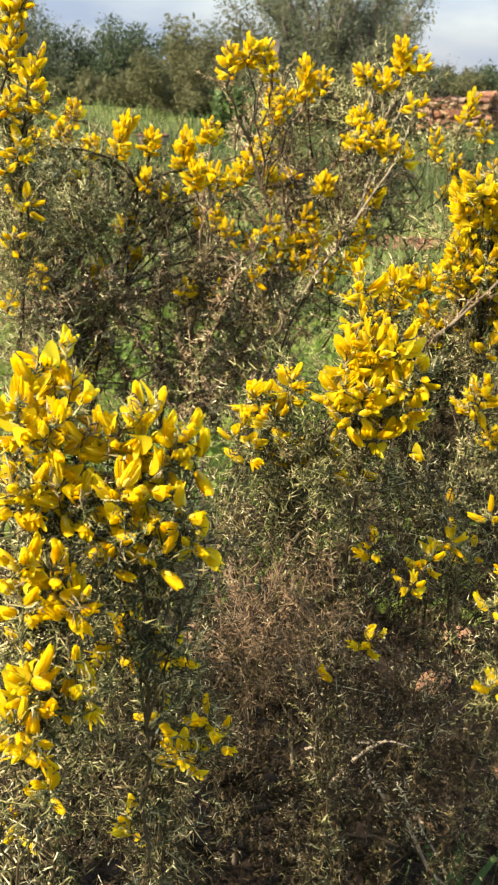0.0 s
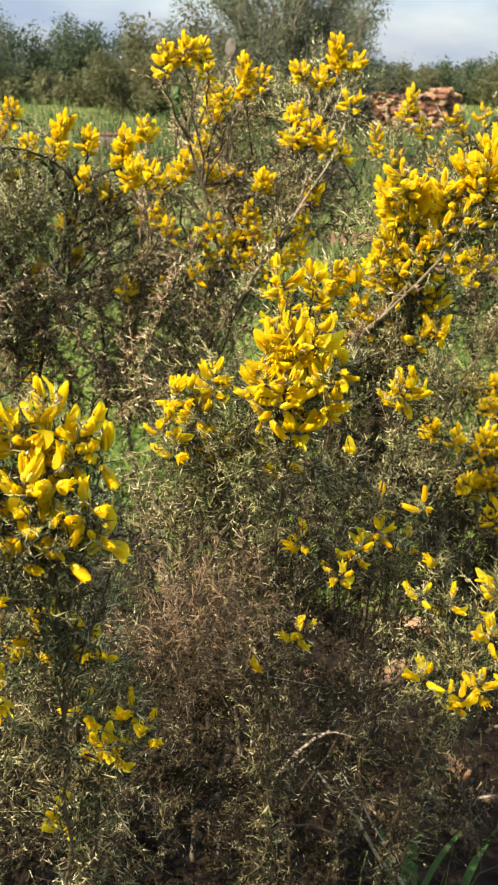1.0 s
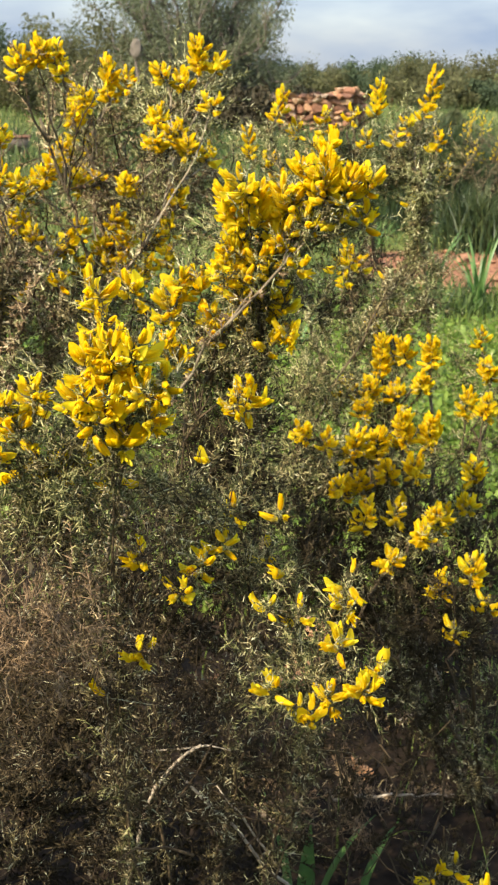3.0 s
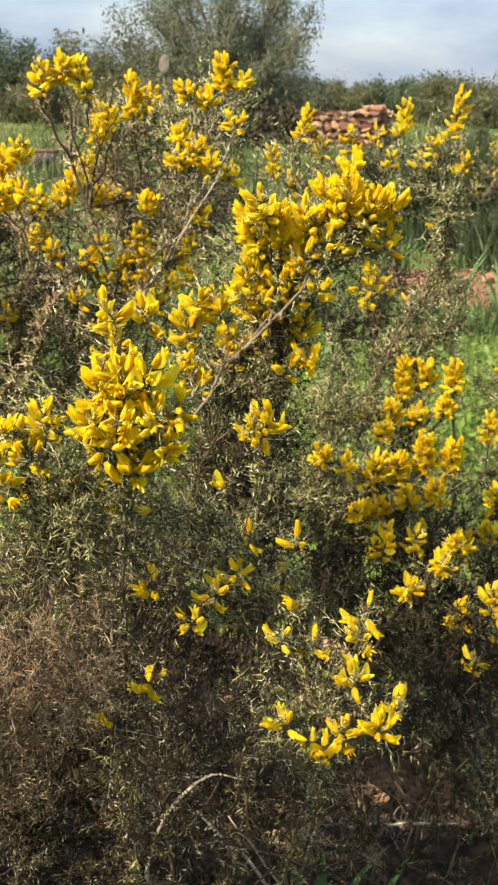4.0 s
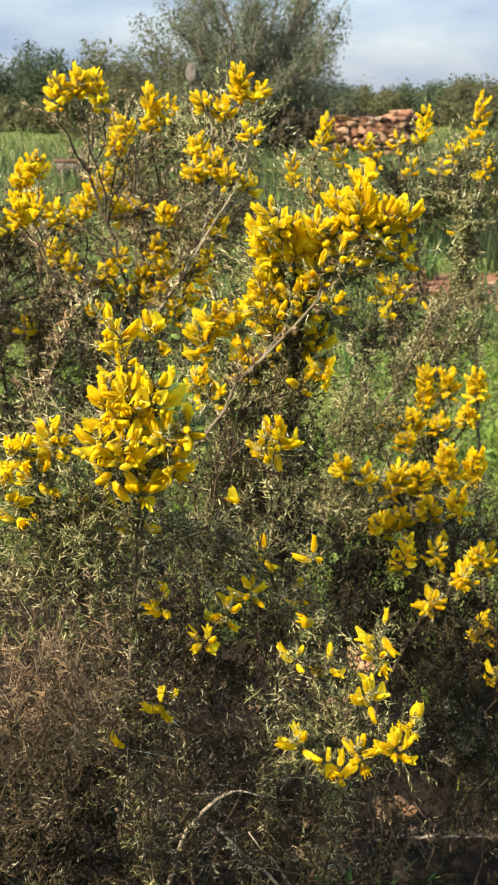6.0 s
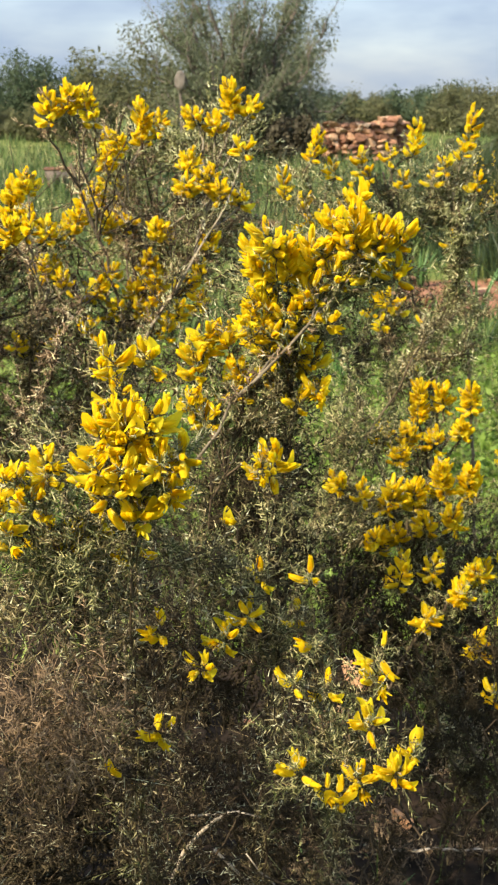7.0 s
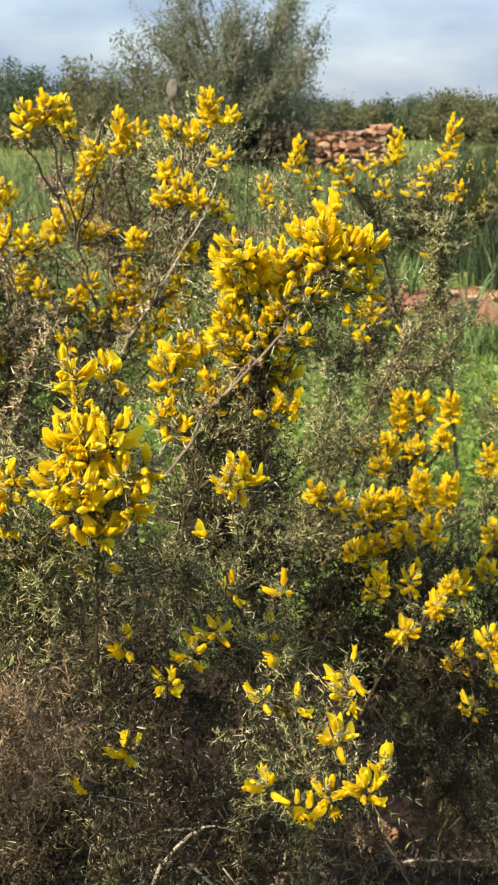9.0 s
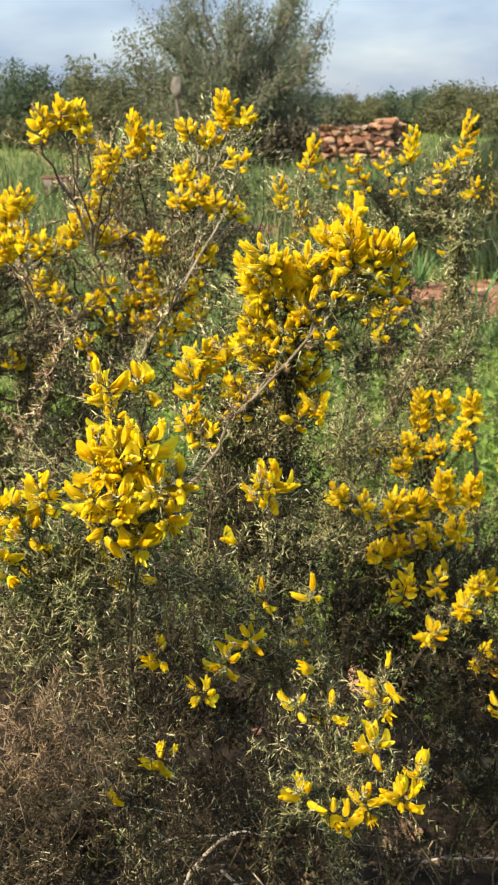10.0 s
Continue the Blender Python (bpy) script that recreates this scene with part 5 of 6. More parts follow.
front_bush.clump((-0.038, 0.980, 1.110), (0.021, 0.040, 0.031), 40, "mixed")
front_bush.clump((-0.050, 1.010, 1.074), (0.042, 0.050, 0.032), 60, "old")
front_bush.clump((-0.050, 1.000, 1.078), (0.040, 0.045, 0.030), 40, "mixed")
# extra dark cushions, added to deepen and cast shade under the branch
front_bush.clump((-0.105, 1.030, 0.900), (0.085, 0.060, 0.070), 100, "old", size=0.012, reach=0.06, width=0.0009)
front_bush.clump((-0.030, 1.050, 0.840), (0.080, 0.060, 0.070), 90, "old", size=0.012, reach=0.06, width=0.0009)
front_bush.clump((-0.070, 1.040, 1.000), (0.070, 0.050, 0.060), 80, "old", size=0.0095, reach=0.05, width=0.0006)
skirt_bush = Bush((-0.12, 0.98, 0.0), "low gorse bush, few yellow flowers over dry brown spines", 25)
skirt_bush.branch([(-0.132, 0.700, 1.081)], [
        (-0.136, 0.684, 1.203, -0.140, 0.665, 1.220, 6),
        (-0.117, 0.695, 1.206, -0.118, 0.674, 1.219, 5),
        (-0.135, 0.685, 1.186, -0.134, 0.664, 1.200, 4),
        (-0.142, 0.674, 1.161, -0.141, 0.654, 1.185, 9),
        (-0.130, 0.674, 1.164, -0.128, 0.654, 1.189, 11),
        (-0.116, 0.674, 1.169, -0.113, 0.654, 1.192, 8),
        (-0.149, 0.675, 1.143, -0.146, 0.653, 1.159, 6),
        (-0.133, 0.675, 1.141, -0.131, 0.653, 1.157, 8),
        (-0.113, 0.675, 1.147, -0.110, 0.653, 1.162, 7),
        (-0.099, 0.685, 1.150, -0.099, 0.663, 1.165, 8),
        (-0.106, 0.685, 1.127, -0.107, 0.663, 1.144, 6),
        (-0.144, 0.675, 1.127, -0.138, 0.653, 1.144, 4),
    ], kind='green', thick=0.0026, bark=SHADEBARK)
skirt_bush.branch([(-0.170, 0.720, 1.034)], [
        (-0.126, 0.685, 1.113, -0.125, 0.663, 1.130, 5),
        (-0.180, 0.695, 1.140, -0.177, 0.673, 1.156, 6),
        (-0.200, 0.695, 1.129, -0.196, 0.673, 1.146, 7),
        (-0.191, 0.695, 1.116, -0.187, 0.673, 1.133, 4),
        (-0.175, 0.728, 1.080, -0.173, 0.713, 1.091, 7),
        (-0.194, 0.734, 1.076, -0.189, 0.713, 1.095, 3),
        (-0.157, 0.714, 1.091, -0.150, 0.693, 1.109, 2),
        (-0.211, 0.695, 1.105, -0.208, 0.673, 1.123, 3),
        (-0.206, 0.695, 1.091, -0.201, 0.673, 1.109, 2),
    ], kind='green', thick=0.0024, bark=SHADEBARK)
skirt_bush.branch([(-0.052, 0.850, 0.988)], [
        (-0.045, 0.794, 1.104, -0.043, 0.774, 1.125, 9),
        (-0.053, 0.795, 1.106, -0.053, 0.773, 1.123, 3),
        (-0.071, 0.905, 1.024, -0.068, 0.883, 1.038, 1),
        (-0.063, 0.758, 1.012, -0.061, 0.743, 1.025, 5),
        (-0.078, 0.748, 0.999, -0.079, 0.733, 1.013, 4),
        (-0.020, 0.914, 0.927, -0.022, 0.892, 0.952, 2),
        (-0.138, 0.734, 1.059, -0.132, 0.713, 1.079, 1),
        (-0.114, 0.734, 1.065, -0.115, 0.713, 1.084, 1),
        (-0.052, 0.864, 0.990, -0.052, 0.842, 1.012, 2),
        (-0.009, 0.914, 0.965, -0.014, 0.892, 0.988, 2),
    ], kind='green', thick=0.0024, bark=SHADEBARK)
skirt_bush.branch([(0.015, 0.800, 0.851)], [
        (0.026, 0.753, 0.966, 0.025, 0.738, 0.980, 5),
        (0.029, 0.759, 0.979, 0.028, 0.737, 1.002, 2),
        (0.021, 0.733, 0.944, 0.019, 0.718, 0.959, 5),
        (0.038, 0.708, 0.921, 0.033, 0.693, 0.937, 7),
        (0.014, 0.718, 0.909, 0.010, 0.703, 0.925, 6),
        (-0.028, 0.718, 0.916, -0.030, 0.703, 0.932, 4),
        (-0.009, 0.724, 0.890, -0.009, 0.702, 0.918, 2),
        (0.002, 0.724, 0.886, -0.003, 0.702, 0.913, 2),
        (0.052, 0.734, 0.919, 0.048, 0.712, 0.945, 3),
        (-0.030, 0.738, 0.969, -0.031, 0.723, 0.983, 2),
        (-0.014, 0.764, 0.981, -0.018, 0.742, 1.004, 1),
        (-0.006, 0.754, 0.953, -0.007, 0.732, 0.977, 2),
    ], kind='green', thick=0.0024, dense=1.1, bark=SHADEBARK)
skirt_bush.branch([(-0.135, 0.760, 0.881)], [
        (-0.091, 0.718, 0.994, -0.091, 0.703, 1.008, 4),
        (-0.119, 0.734, 1.010, -0.118, 0.712, 1.032, 3),
        (-0.119, 0.698, 0.959, -0.116, 0.683, 0.975, 5),
        (-0.142, 0.694, 0.929, -0.139, 0.672, 0.949, 1),
    ], kind='brown', thick=0.0022, bark=SHADEBARK)
skirt_bush.branch([(0.138, 0.850, 0.591)], [
        (0.123, 0.813, 0.662, 0.120, 0.791, 0.696, 4),
        (0.142, 0.813, 0.671, 0.136, 0.791, 0.705, 2),
        (0.167, 0.793, 0.659, 0.156, 0.771, 0.694, 6),
    ], kind='mixed', thick=0.003, bark=SHADEBARK)
skirt_bush.clump((-0.139, 0.720, 1.127), (0.045, 0.050, 0.030), 70, "green", width=0.00038)
skirt_bush.clump((-0.178, 0.720, 1.083), (0.049, 0.060, 0.026), 110, "green", width=0.00038)
skirt_bush.clump((-0.127, 0.760, 1.057), (0.052, 0.070, 0.032), 70, "mixed", width=0.00038)
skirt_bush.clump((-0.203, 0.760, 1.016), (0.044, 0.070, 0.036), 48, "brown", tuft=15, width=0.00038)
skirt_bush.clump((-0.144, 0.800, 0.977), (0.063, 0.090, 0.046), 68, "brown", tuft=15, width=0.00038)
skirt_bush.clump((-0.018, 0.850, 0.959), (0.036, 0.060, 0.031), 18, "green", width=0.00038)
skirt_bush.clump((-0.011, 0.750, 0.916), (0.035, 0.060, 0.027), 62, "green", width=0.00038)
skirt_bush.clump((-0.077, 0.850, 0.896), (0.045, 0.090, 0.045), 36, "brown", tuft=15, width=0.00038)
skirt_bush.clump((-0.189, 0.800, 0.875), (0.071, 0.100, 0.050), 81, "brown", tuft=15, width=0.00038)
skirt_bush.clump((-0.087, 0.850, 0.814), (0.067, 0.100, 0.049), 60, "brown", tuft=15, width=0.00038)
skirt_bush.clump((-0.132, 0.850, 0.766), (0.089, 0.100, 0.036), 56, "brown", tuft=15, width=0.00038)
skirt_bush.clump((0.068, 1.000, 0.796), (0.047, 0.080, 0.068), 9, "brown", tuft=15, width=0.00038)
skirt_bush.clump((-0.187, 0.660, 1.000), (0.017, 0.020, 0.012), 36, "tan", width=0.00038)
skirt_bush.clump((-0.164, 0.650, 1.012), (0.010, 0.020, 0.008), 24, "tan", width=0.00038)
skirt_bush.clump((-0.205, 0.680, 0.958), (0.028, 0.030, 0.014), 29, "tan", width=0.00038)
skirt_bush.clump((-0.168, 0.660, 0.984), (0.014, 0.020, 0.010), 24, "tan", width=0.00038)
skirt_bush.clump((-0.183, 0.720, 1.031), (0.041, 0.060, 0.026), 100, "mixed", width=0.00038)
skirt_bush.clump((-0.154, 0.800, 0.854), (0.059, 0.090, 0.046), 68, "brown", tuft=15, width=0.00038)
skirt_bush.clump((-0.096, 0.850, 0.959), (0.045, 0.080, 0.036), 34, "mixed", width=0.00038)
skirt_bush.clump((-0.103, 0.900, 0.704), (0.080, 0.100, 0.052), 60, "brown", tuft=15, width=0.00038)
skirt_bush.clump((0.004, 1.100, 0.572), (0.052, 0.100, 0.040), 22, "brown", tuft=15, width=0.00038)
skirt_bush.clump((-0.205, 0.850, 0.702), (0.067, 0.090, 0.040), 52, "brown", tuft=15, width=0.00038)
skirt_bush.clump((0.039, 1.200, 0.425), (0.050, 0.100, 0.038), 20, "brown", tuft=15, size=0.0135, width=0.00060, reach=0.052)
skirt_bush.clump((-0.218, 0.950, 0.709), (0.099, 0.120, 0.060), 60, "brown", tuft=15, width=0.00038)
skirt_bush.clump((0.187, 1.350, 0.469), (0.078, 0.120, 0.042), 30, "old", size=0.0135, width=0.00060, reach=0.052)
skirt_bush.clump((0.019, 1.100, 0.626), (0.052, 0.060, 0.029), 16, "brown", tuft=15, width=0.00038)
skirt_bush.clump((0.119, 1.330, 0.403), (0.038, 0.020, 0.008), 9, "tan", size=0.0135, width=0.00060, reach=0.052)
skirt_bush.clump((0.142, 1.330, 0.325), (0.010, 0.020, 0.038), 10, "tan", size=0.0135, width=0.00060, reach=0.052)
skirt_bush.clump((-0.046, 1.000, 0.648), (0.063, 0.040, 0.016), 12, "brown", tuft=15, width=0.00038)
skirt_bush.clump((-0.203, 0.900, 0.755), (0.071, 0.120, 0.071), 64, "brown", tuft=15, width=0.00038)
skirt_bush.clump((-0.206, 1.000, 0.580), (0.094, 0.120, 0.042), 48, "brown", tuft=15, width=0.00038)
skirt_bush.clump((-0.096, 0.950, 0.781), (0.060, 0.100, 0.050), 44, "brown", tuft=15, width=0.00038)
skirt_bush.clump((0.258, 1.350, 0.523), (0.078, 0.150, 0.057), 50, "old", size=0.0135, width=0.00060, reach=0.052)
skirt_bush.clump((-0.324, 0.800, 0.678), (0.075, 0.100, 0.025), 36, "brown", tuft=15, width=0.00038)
skirt_bush.clump((0.201, 1.450, 0.412), (0.099, 0.120, 0.068), 60, "old", size=0.0135, width=0.00060, reach=0.052)
skirt_bush.clump((0.324, 1.500, 0.272), (0.086, 0.120, 0.063), 24, "mixed", size=0.0135, width=0.00060, reach=0.052)
skirt_bush.clump((0.208, 1.400, 0.514), (0.088, 0.120, 0.066), 60, "old", size=0.0135, width=0.00060, reach=0.052)
# large near-black fillers: shade of the bush interior, given as colour
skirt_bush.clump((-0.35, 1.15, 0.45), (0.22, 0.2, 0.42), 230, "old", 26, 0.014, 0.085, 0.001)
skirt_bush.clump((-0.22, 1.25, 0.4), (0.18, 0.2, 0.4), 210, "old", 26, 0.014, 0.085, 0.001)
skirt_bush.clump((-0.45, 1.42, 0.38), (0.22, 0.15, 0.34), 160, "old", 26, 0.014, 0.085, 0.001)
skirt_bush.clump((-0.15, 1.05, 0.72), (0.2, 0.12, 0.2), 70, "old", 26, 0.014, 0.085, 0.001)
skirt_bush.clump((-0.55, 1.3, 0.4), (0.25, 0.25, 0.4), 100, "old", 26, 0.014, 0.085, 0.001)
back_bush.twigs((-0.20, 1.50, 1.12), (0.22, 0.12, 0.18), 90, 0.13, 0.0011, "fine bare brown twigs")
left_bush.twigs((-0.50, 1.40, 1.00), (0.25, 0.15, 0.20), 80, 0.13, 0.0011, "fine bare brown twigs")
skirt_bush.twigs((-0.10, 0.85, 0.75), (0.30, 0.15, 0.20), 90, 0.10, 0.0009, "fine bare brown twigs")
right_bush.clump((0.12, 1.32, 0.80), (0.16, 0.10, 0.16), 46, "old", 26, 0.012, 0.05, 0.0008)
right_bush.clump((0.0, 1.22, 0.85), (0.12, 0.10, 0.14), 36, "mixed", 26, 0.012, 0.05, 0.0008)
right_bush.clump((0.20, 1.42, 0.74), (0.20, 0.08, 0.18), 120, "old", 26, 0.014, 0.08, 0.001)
# more near-black fillers where deep shade is wanted between the bushes
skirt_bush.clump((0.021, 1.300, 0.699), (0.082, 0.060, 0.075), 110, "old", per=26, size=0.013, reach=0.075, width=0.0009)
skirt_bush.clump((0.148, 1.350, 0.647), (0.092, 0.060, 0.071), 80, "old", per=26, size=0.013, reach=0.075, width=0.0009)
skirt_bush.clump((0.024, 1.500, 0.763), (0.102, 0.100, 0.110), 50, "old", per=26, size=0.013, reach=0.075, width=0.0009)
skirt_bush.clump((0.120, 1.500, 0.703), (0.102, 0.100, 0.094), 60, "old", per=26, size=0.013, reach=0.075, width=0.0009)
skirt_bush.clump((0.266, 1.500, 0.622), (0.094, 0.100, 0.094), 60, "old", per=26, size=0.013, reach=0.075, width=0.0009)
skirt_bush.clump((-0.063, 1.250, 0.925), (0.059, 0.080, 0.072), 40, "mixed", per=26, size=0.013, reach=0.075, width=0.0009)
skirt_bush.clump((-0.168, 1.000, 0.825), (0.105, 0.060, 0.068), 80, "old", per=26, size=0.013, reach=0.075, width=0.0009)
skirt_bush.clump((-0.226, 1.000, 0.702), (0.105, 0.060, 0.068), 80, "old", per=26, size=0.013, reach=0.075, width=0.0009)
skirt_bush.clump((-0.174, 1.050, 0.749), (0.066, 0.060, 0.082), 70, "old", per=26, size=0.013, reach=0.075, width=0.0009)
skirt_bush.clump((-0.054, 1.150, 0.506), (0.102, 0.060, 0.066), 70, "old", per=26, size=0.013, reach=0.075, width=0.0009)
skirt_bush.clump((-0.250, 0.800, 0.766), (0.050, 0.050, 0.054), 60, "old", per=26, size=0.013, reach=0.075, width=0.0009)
near_bush = Bush((-0.36, 0.72, 0.0), "gorse bush crowded with large yellow flower heads, green spines", 16)
near_bush.branch([(-0.230, 0.460, 1.093)], [
        (-0.231, 0.454, 1.184, -0.227, 0.434, 1.207, 9),
        (-0.241, 0.454, 1.178, -0.237, 0.434, 1.201, 7),
        (-0.220, 0.454, 1.175, -0.213, 0.434, 1.198, 8),
        (-0.238, 0.449, 1.153, -0.236, 0.429, 1.177, 10),
        (-0.228, 0.449, 1.161, -0.224, 0.429, 1.182, 6),
        (-0.215, 0.454, 1.145, -0.210, 0.434, 1.167, 5),
        (-0.246, 0.455, 1.138, -0.241, 0.433, 1.154, 4),
        (-0.235, 0.455, 1.141, -0.229, 0.433, 1.157, 4),
        (-0.246, 0.455, 1.126, -0.241, 0.433, 1.141, 2),
        (-0.226, 0.455, 1.130, -0.220, 0.433, 1.145, 2),
        (-0.207, 0.465, 1.132, -0.207, 0.443, 1.149, 3),
        (-0.210, 0.465, 1.171, -0.208, 0.444, 1.185, 3),
    ], kind='green', thick=0.0026, flower=0.0136, bark=SHADEBARK)
near_bush.branch([(-0.276, 0.460, 1.089)], [
        (-0.274, 0.454, 1.196, -0.270, 0.434, 1.220, 7),
        (-0.262, 0.454, 1.197, -0.255, 0.434, 1.215, 5),
        (-0.269, 0.455, 1.217, -0.261, 0.434, 1.228, 3),
        (-0.279, 0.444, 1.184, -0.274, 0.423, 1.212, 9),
        (-0.265, 0.444, 1.178, -0.261, 0.423, 1.204, 10),
        (-0.257, 0.454, 1.170, -0.251, 0.434, 1.195, 7),
        (-0.278, 0.445, 1.163, -0.271, 0.423, 1.178, 7),
        (-0.264, 0.445, 1.159, -0.258, 0.423, 1.174, 5),
        (-0.286, 0.445, 1.158, -0.278, 0.423, 1.173, 4),
        (-0.259, 0.455, 1.151, -0.252, 0.433, 1.167, 2),
    ], kind='green', thick=0.0026, flower=0.0136, bark=SHADEBARK)
near_bush.branch([(-0.281, 0.440, 1.030)], [
        (-0.279, 0.434, 1.125, -0.273, 0.413, 1.152, 8),
        (-0.266, 0.434, 1.126, -0.262, 0.414, 1.149, 7),
        (-0.256, 0.428, 1.120, -0.251, 0.413, 1.131, 7),
        (-0.280, 0.434, 1.112, -0.273, 0.413, 1.130, 4),
        (-0.273, 0.413, 1.083, -0.264, 0.393, 1.111, 8),
        (-0.250, 0.424, 1.077, -0.244, 0.402, 1.098, 3),
        (-0.263, 0.424, 1.071, -0.255, 0.402, 1.092, 3),
        (-0.278, 0.414, 1.064, -0.271, 0.392, 1.088, 6),
        (-0.272, 0.414, 1.058, -0.264, 0.392, 1.081, 3),
        (-0.272, 0.434, 1.020, -0.265, 0.412, 1.045, 3),
        (-0.259, 0.434, 1.084, -0.251, 0.412, 1.104, 2),
        (-0.280, 0.444, 1.088, -0.273, 0.423, 1.108, 3),
    ], kind='green', thick=0.0024, flower=0.0136, dense=1.3, bark=SHADEBARK)
near_bush.branch([(-0.243, 0.560, 0.924)], [
        (-0.227, 0.559, 0.954, -0.227, 0.537, 0.978, 7),
        (-0.214, 0.564, 0.977, -0.211, 0.542, 1.001, 3),
        (-0.209, 0.564, 0.962, -0.205, 0.542, 0.987, 3),
        (-0.239, 0.554, 0.984, -0.235, 0.532, 1.008, 3),
        (-0.240, 0.514, 1.071, -0.235, 0.493, 1.090, 3),
        (-0.256, 0.514, 1.048, -0.252, 0.492, 1.069, 3),
        (-0.257, 0.564, 0.897, -0.254, 0.542, 0.925, 3),
        (-0.249, 0.564, 0.911, -0.243, 0.542, 0.939, 1),
        (-0.225, 0.565, 1.010, -0.225, 0.543, 1.027, 1),
        (-0.240, 0.514, 1.052, -0.234, 0.492, 1.072, 2),
        (-0.229, 0.514, 1.046, -0.224, 0.492, 1.067, 2),
        (-0.316, 0.514, 0.933, -0.305, 0.491, 0.961, 3),
    ], kind='green', thick=0.003, flower=0.0136, bark=SHADEBARK)
near_bush.clump((-0.262, 0.535, 1.058), (0.036, 0.050, 0.025), 114, "green", per=24, width=0.00036)
near_bush.clump((-0.278, 0.515, 1.114), (0.035, 0.040, 0.011), 57, "green", per=24, width=0.00036)
near_bush.clump((-0.285, 0.535, 0.984), (0.031, 0.050, 0.017), 76, "green", per=24, width=0.00036)
near_bush.clump((-0.263, 0.615, 0.931), (0.039, 0.060, 0.039), 104, "mixed", per=24, width=0.00036)
near_bush.clump((-0.314, 0.595, 0.870), (0.047, 0.060, 0.025), 95, "brown", per=24, width=0.00036)
near_bush.clump((-0.234, 0.615, 0.993), (0.019, 0.050, 0.023), 47, "mixed", per=24, width=0.00036)
near_bush.clump((-0.261, 0.715, 0.777), (0.049, 0.070, 0.026), 66, "mixed", per=24, width=0.00036)
near_bush.clump((-0.237, 0.515, 1.107), (0.022, 0.030, 0.011), 38, "green", per=24, width=0.00036)
skirt_bush.clump((0.12, 1.45, 0.12), (0.14, 0.14, 0.12), 16, "old", 22, 0.015, 0.07, 0.0011)
skirt_bush.clump((0.34, 1.5, 0.14), (0.14, 0.14, 0.14), 14, "old", 22, 0.015, 0.07, 0.0011)
skirt_bush.clump((0.5, 1.75, 0.12), (0.14, 0.14, 0.12), 12, "old", 22, 0.015, 0.07, 0.0011)
skirt_bush.clump((0.25, 1.85, 0.08), (0.14, 0.14, 0.08), 10, "old", 22, 0.015, 0.07, 0.0011)
skirt_bush.clump((-0.02, 1.5, 0.15), (0.14, 0.14, 0.15), 20, "old", 22, 0.015, 0.07, 0.0011)
# unseen coarse spine masses out to the left, added only to cast shade
left_bush.clump((-0.78, 1.02, 0.40), (0.30, 0.26, 0.40), 230, "mixed", 18, 0.034, 0.10, 0.005)
near_bush.clump((-0.78, 0.70, 0.66), (0.26, 0.30, 0.45), 260, "mixed", 18, 0.034, 0.10, 0.005)
near_bush.clump((-0.60, 0.40, 0.70), (0.22, 0.28, 0.36), 310, "mixed", 18, 0.034, 0.09, 0.005)
near_bush.clump((-0.80, 0.22, 0.74), (0.24, 0.26, 0.40), 210, "mixed", 18, 0.034, 0.10, 0.005)
# mostly hidden dark cushions, placed to keep sun off the ground behind
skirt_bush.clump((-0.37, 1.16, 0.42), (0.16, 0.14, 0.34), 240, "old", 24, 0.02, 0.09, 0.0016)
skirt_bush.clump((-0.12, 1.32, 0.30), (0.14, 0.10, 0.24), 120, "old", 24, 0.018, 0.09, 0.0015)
# another unseen mass added as a sun blocker
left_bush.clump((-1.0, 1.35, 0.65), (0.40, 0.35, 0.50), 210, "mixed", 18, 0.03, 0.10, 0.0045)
# near-black low growth, its colour standing in for shade near the ground
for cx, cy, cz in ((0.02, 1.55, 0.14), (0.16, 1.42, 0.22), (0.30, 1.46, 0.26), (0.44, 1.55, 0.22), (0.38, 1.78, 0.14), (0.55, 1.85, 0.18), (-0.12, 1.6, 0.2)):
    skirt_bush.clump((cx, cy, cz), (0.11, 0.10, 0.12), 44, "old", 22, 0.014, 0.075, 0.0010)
skirt_bush.clump((0.24, 1.74, 0.045), (0.13, 0.04, 0.025), 19, "tan", size=0.012, width=0.0009, reach=0.06)
skirt_bush.clump((0.06, 1.42, 0.30), (0.08, 0.05, 0.04), 16, "tan", size=0.011, width=0.0008, reach=0.055)
# low dry cover, added to darken the ground under the gorse
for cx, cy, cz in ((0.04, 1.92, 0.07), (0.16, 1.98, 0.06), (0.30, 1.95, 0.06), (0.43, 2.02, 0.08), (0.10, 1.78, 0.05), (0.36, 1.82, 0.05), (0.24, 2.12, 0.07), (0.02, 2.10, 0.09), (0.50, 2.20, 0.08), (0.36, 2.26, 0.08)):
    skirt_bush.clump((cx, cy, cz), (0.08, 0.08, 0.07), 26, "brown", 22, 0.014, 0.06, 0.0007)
skirt_bush.thorny_twig([(0.148, 1.668, 0.10), (0.200, 1.655, 0.115), (0.253, 1.650, 0.12), (0.370, 1.679, 0.10)], 0.0030, "tan", "pale dry thorny twig lying across the litter")
skirt_bush.thorny_twig([(0.160, 1.690, 0.10), (0.172, 1.675, 0.07), (0.190, 1.665, 0.02)], 0.0022, "tan", "pale dry thorny twig lying across the litter")
skirt_bush.thorny_twig([(0.280, 1.880, 0.115), (0.350, 1.890, 0.135), (0.430, 1.895, 0.14)], 0.0030, "tan", "pale dry thorny twig lying across the litter")
